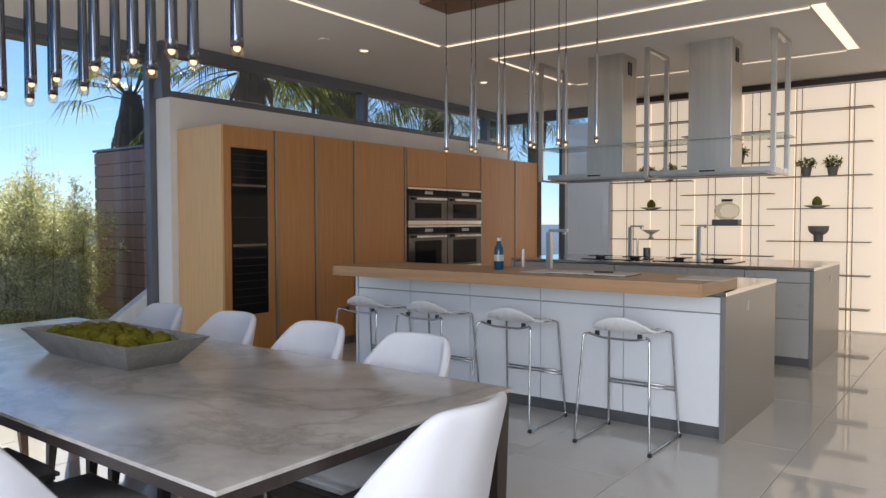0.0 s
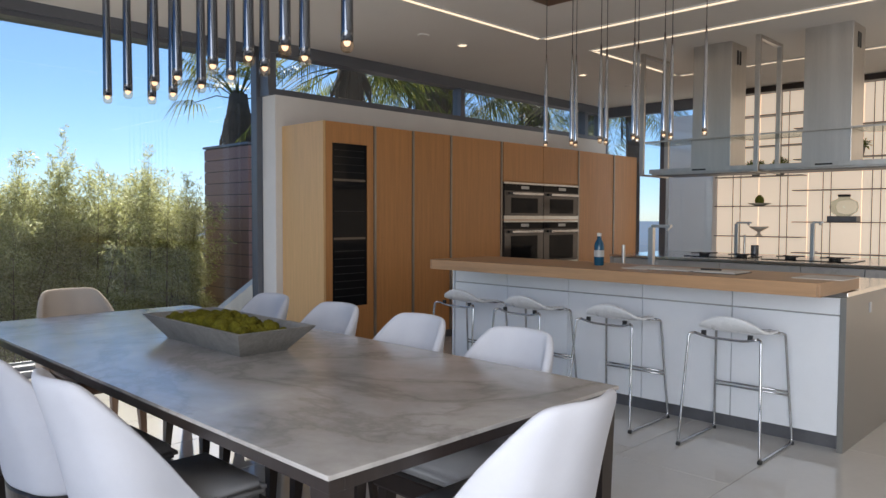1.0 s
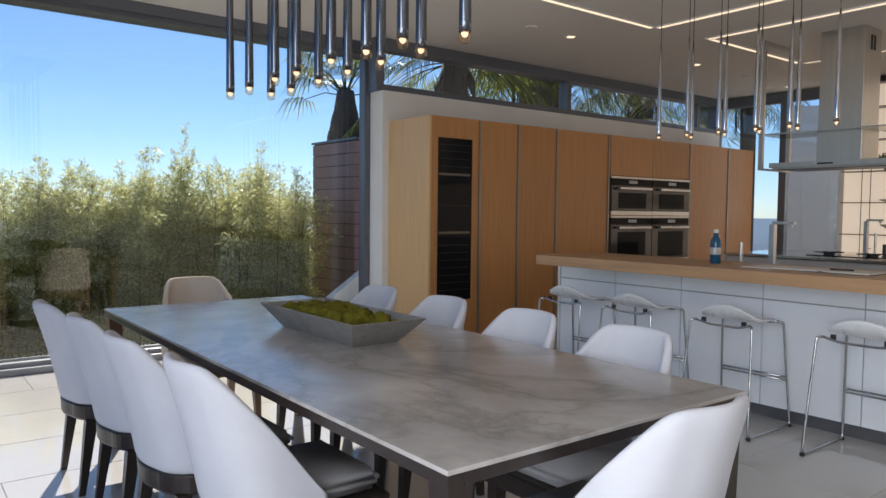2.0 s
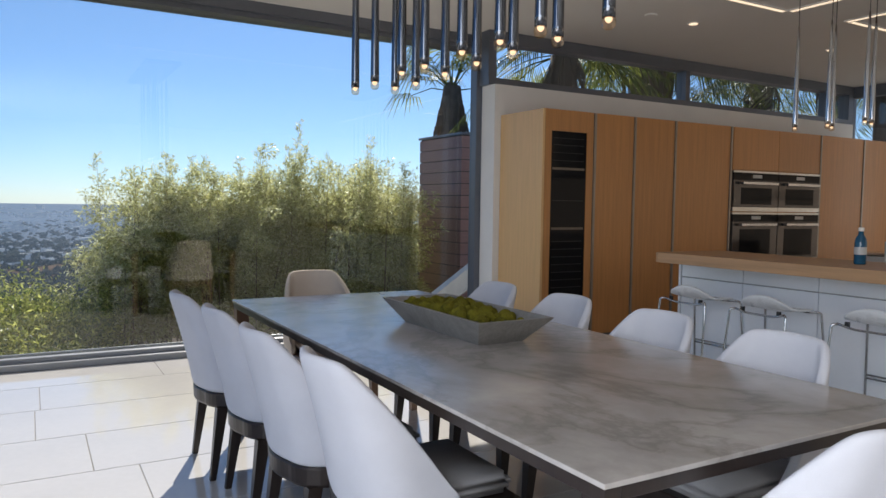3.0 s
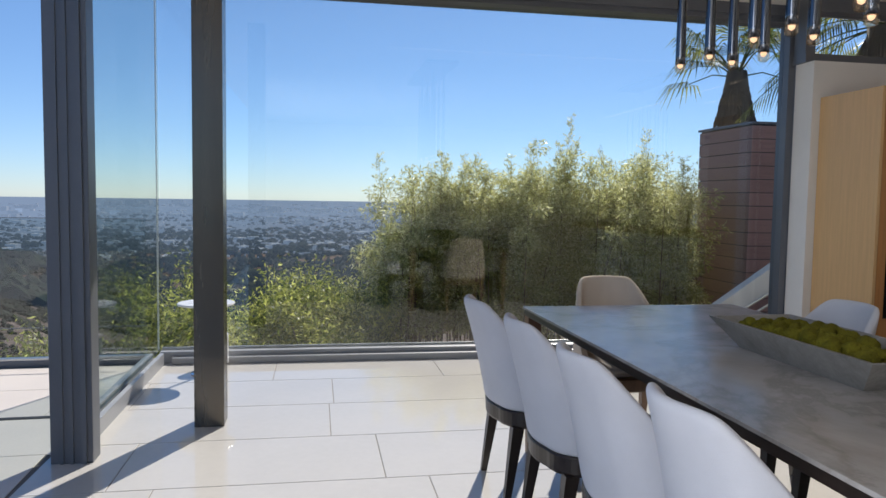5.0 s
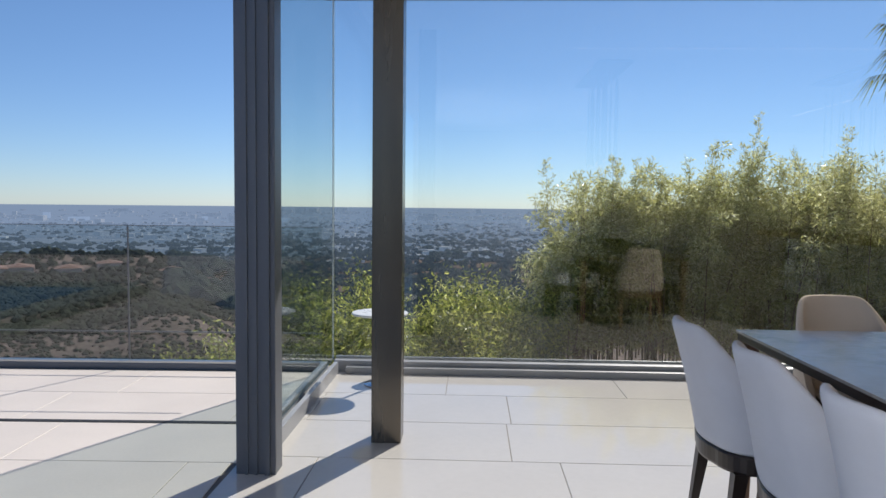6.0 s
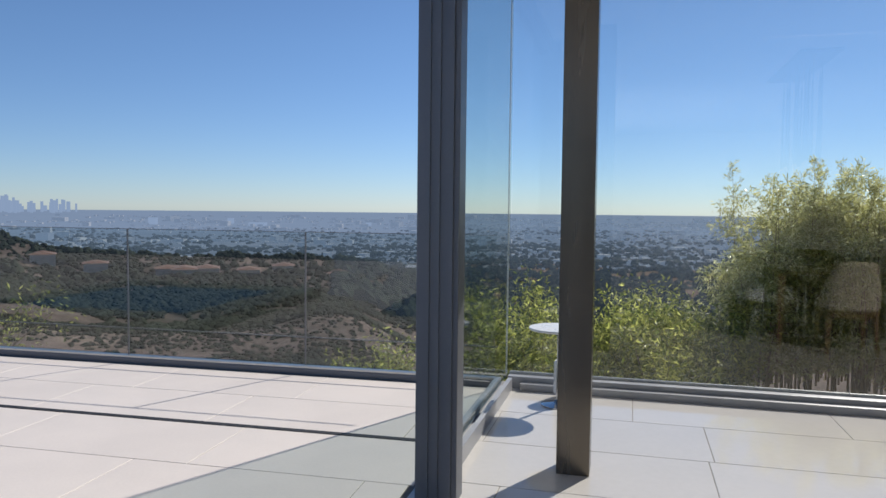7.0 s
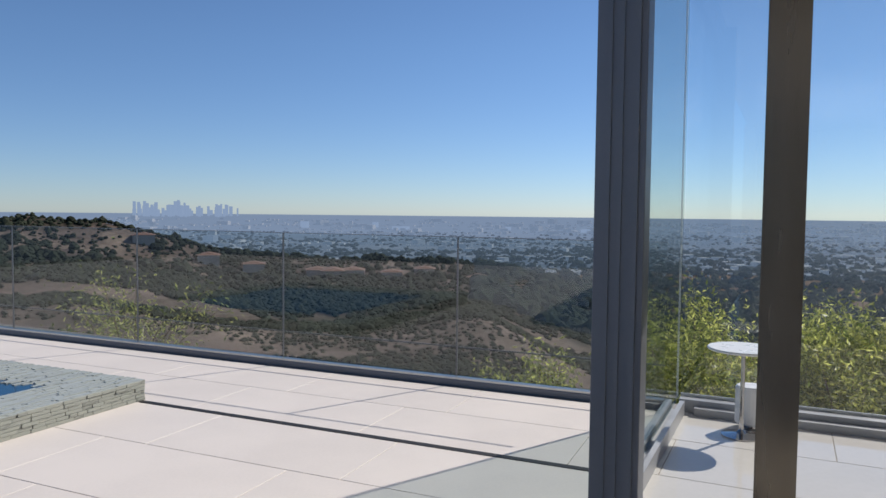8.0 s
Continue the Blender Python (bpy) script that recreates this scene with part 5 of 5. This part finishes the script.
shrub(-9.5, -0.25, -0.8, 0.7, 4600, 1, h=0.95)
shrub(-9.9, 0.35, -0.8, 0.85, 4600, 2, h=1.0)
shrub(-10.2, 0.75, -0.85, 0.75, 3600, 3, h=0.9)
shrub(-9.6, -1.15, -0.95, 0.8, 4000, 4)
shrub(-8.7, -0.75, -1.0, 0.65, 2400, 6)
shrub(-9.2, 0.15, -1.0, 0.7, 2400, 9)
shrub(-8.9, -2.5, -1.1, 0.6, 1600, 7)
shrub(-8.4, -7.6, -0.9, 0.9, 700, 8)

# clad pillar and stair
pil = thing("clad_pillar", (-11.9, 6.15, -1.2), "tall pillar clad in horizontal reddish-brown boards", "pillar")
part("core", boxes((0.02, 1.38, 0.02, 1.5, 0, 3.60)), BLACK, pil)
part("cap", boxes((-0.02, 1.42, -0.02, 1.52, 3.60, 3.635)), FRAME, pil)
for i in range(19):
    z = 0.02 + i * 0.188
    part("board", boxes((1.38, 1.40, -0.001, 1.5, z, z + 0.176)), RED_CLAD, pil)
    part("board", boxes((0.0, 1.399, 0.0, 0.018, z, z + 0.176)), RED_CLAD, pil)
stair = thing("stair_rail", (-9.0, 4.55, 0), "sloping white stair parapet with steel handrails", "stair rail")
bm = bmesh.new()
pr = [(-0.25, -0.55), (1.6, 0.68), (1.6, 0.40), (-0.25, -0.83)]
va, vb = [bm.verts.new((0, p[0], p[1] + 0.28)) for p in pr], [bm.verts.new((-0.14, p[0], p[1] + 0.28)) for p in pr]
for i in range(4):
    bm.faces.new((va[i], va[(i + 1) % 4], vb[(i + 1) % 4], vb[i]))
bm.faces.new(va[::-1])
bm.faces.new(vb)
part("parapet", bm, PLASTER, stair)
part("landing", boxes((-0.9, 0.0, -0.4, 1.6, -0.9, -0.55)), PLASTER, stair)
for k8 in (0.05, -0.08):
    part("handrail", tube([(0.15, 0.0, -0.28 + k8), (0.15, 1.6, 0.62 + k8)], 0.016, 8), STEEL, stair)


# palms
def palm(x, y, z, h, seed, nf, fl, r=0.16):
    r2 = np.random.default_rng(seed)
    p = thing("palm_tree", (x, y, z), "fan palm with drooping green fronds and shaggy trunk", "palm", "palms")
    part("trunk", tube([(0, 0, q * h) for q in np.linspace(0, 1, 9)], r, 10, None, [r * (1.1 - 0.1 * q) * (1 + 0.5 * max(0, q - 0.75)) for q in np.linspace(0, 1, 9)]), TRUNK, p, smooth=True)
    # shaggy skirt of old stems
    bm = bmesh.new()
    for i in range(40):
        a = r2.uniform(0, 6.28)
        z0 = h - r2.uniform(0.0, 0.25)
        tube([(math.cos(a) * r * 1.0, math.sin(a) * r * 1.0, z0), (math.cos(a) * r * 1.7, math.sin(a) * r * 1.7, z0 - 0.3), (math.cos(a) * r * 1.6, math.sin(a) * r * 1.6, z0 - 0.7 - r2.uniform(0, 0.3))], 0.01, 4, bm)
    part("skirt", bm, TRUNK, p)
    for i in range(nf):
        a = 2 * math.pi * i / nf + r2.uniform(-0.2, 0.2)
        el = r2.uniform(-0.25, 1.15)
        l = fl * r2.uniform(0.8, 1.15)
        u = Vector((math.cos(a), math.sin(a), 0))
        pts = []
        for q in np.linspace(0, 1, 8):
            pts.append(u * (l * q * math.cos(el * (1 - 0.3 * q))) + Vector((0, 0, h + l * (math.sin(el) * q - 0.55 * q * q))))
        bm = bmesh.new()
        tube([tuple(q) for q in pts], 0.012, 4, bm, [0.016 - 0.0018 * j for j in range(8)])
        side = Vector((-u.y, u.x, 0))
        for q in np.linspace(0.30, 1.0, 30):
            c = pts[0].lerp(pts[-1], 0) if q <= 0 else None
            fq = q * 7
            i0 = min(int(fq), 6)
            c = pts[i0].lerp(pts[i0 + 1], fq - i0)
            d3 = (pts[i0 + 1] - pts[i0]).normalized()
            for s in (-1, 1):
                ll = l * 0.36 * math.sin(min(1.0, q * 1.1) * math.pi * 0.85 + 0.25) * r2.uniform(0.8, 1.15) + 0.06
                tip = c + (side * s * 0.85 + d3 * 0.65).normalized() * ll + Vector((0, 0, -ll * r2.uniform(0.25, 0.7)))
                mid = c.lerp(tip, 0.45) + Vector((0, 0, ll * 0.06))
                w = d3 * 0.016
                vv = [bm.verts.new(k9) for k9 in (c, mid + w, tip, mid - w)]
                bm.faces.new(vv)
        part("frond", bm, LEAF_P, p)


def fan_palm(x, y, z, h, seed, nf):
    r2 = np.random.default_rng(seed)
    p = thing("fan_palm", (x, y, z), "fan palm with a shaggy dark conical trunk and green fans", "palm", "palms")
    zs = np.linspace(0, h, 10)
    part("trunk", tube([(0, 0, q) for q in zs], 0.2, 12, None, [0.17 + 0.16 * min(1, max(0, (q - h + 1.6) / 0.5)) * max(0.0, (h - q) / 1.1) for q in zs]), TRUNK, p, smooth=True)
    bm = bmesh.new()
    for i in range(260):
        a, q = r2.uniform(0, 6.28), r2.uniform(0, 1)
        r0, z0 = 0.12 + 0.22 * q, h - 0.05 - 0.95 * q
        u = Vector((math.cos(a), math.sin(a), 0))
        tube([tuple(u * (r0 * 0.7) + Vector((0, 0, z0 + 0.12))), tuple(u * (r0 + 0.03) + Vector((0, 0, z0))), tuple(u * (r0 + 0.05) + Vector((0, 0, z0 - r2.uniform(0.2, 0.4))))], 0.012, 4, bm, [0.014, 0.012, 0.004])
    part("skirt", bm, TRUNK, p, "shaggy dark leaf bases")
    for i in range(nf):
        a = 2 * math.pi * i / nf + r2.uniform(-0.2, 0.2)
        el = r2.uniform(-0.35, 1.2)
        u = Vector((math.cos(a) * math.cos(el), math.sin(a) * math.cos(el), math.sin(el)))
        l = r2.uniform(0.7, 1.0)
        side = Vector((-math.sin(a), math.cos(a), 0))
        up = u.cross(side)
        hub = u * l + Vector((0, 0, h - 0.12 * l))
        bm = bmesh.new()
        tube([(0, 0, h - 0.1), tuple(u * l * 0.5 + Vector((0, 0, h))), tuple(hub)], 0.01, 4, bm, [0.016, 0.011, 0.008])
        for k in range(19):
            w = (k - 9) / 9 * 1.75
            d = (u * math.cos(w) + side * math.sin(w)).normalized()
            ll = 0.74 * (1 - 0.25 * abs(w) / 1.75) * r2.uniform(0.85, 1.1)
            mid = hub + d * ll * 0.55
            tip = hub + d * ll * 0.9 + Vector((0, 0, -ll * r2.uniform(0.3, 0.6)))
            wv = d.cross(up).normalized() * 0.017
            for q in ((hub, mid + wv, mid - wv), (mid - wv, mid + wv, tip)):
                bm.faces.new([bm.verts.new(c) for c in q])
        part("frond", bm, LEAF_P, p)


fan_palm(-13.0, 7.42, -1.0, 4.6, 5, 20)
palm(-10.2, 7.9, -1.0, 4.75, 6, 22, 1.7, 0.2)
palm(-10.4, 9.9, -1.0, 5.1, 7, 24, 2.2, 0.22)
palm(-11.5, 11.5, -1.0, 5.6, 12, 22, 2.4, 0.2)
palm(-10.5, 13.3, -1.0, 5.0, 8, 22, 2.4, 0.2)
palm(-11.0, 16.5, -1.0, 5.4, 13, 22, 2.6, 0.2)
palm(-9.0, 15.0, -0.5, 4.6, 9, 16, 2.2, 0.16)


# ---- floor tiles, last ----
tile_meshes = {}
def tile(owner, x0, x1, y0, y1, material, name="tile", frame_of=None):
    g = 0.0022
    w, l = round(x1 - x0 - 2 * g, 4), round(y1 - y0 - 2 * g, 4)
    if w < 0.02 or l < 0.02:
        return
    key = (w, l, material.name)
    if key not in tile_meshes:
        bm = bmesh.new()
        b4 = 0.0015
        lo = [bm.verts.new((a * w / 2, c * l / 2, -0.010)) for a, c in ((-1, -1), (1, -1), (1, 1), (-1, 1))]
        md_ = [bm.verts.new((a * w / 2, c * l / 2, -b4)) for a, c in ((-1, -1), (1, -1), (1, 1), (-1, 1))]
        hi = [bm.verts.new((a * (w / 2 - b4), c * (l / 2 - b4), 0)) for a, c in ((-1, -1), (1, -1), (1, 1), (-1, 1))]
        for a, c in ((lo, md_), (md_, hi)):
            for i in range(4):
                bm.faces.new((a[i], a[(i + 1) % 4], c[(i + 1) % 4], c[i]))
        bm.faces.new(hi)
        tile_meshes[key] = to_mesh(name, bm, material)
    ob = new(name, tile_meshes[key])
    ob.parent = owner
    m = pose((x0 + x1) / 2, (y0 + y1) / 2, 0)
    ob.matrix_world = (frame_of @ m) if frame_of else m


floor_ob, pave_ob = bpy.data.objects["floor"], bpy.data.objects["pavement"]
ROW, LEN = 0.625, 1.22
offsets = (0.0, 0.81, 0.38, 0.62)
i0 = -5
for i in range(-5, 15):
    x0, x1 = -4.50 + (i - 0) * ROW, -4.50 + (i + 1) * ROW
    x0c, x1c = max(x0, -7.0), min(x1, EAST)
    if x1c - x0c < 0.02:
        continue
    y = -0.12 - LEN * 2 + offsets[i % 4] - (0.4 if i % 3 == 0 else 0)
    while y < 12.9:
        tile(floor_ob, x0c, x1c, max(y, SOUTH - 0.1), min(y + LEN, 10.05), TILE)
        y += LEN
OUT = out_pose(0, 0)
for i in range(0, 18):
    x0, x1 = 0.10 + i * 0.645 - 0.0, 0.10 + (i + 1) * 0.645
    y = -0.12 - 0.3 * (i % 2) + 1.24
    while y > -14.5:
        a, b5 = max(y - 1.24, -14.5), min(y, -0.11 - 0.035 * x1)
        if b5 - a > 0.02:
            tile(pave_ob, x0 + (0.024 if i == 2 else 0), x1 - (0.024 if i == 1 else 0), a, b5, PAVER, "paver", OUT)
        y -= 1.24
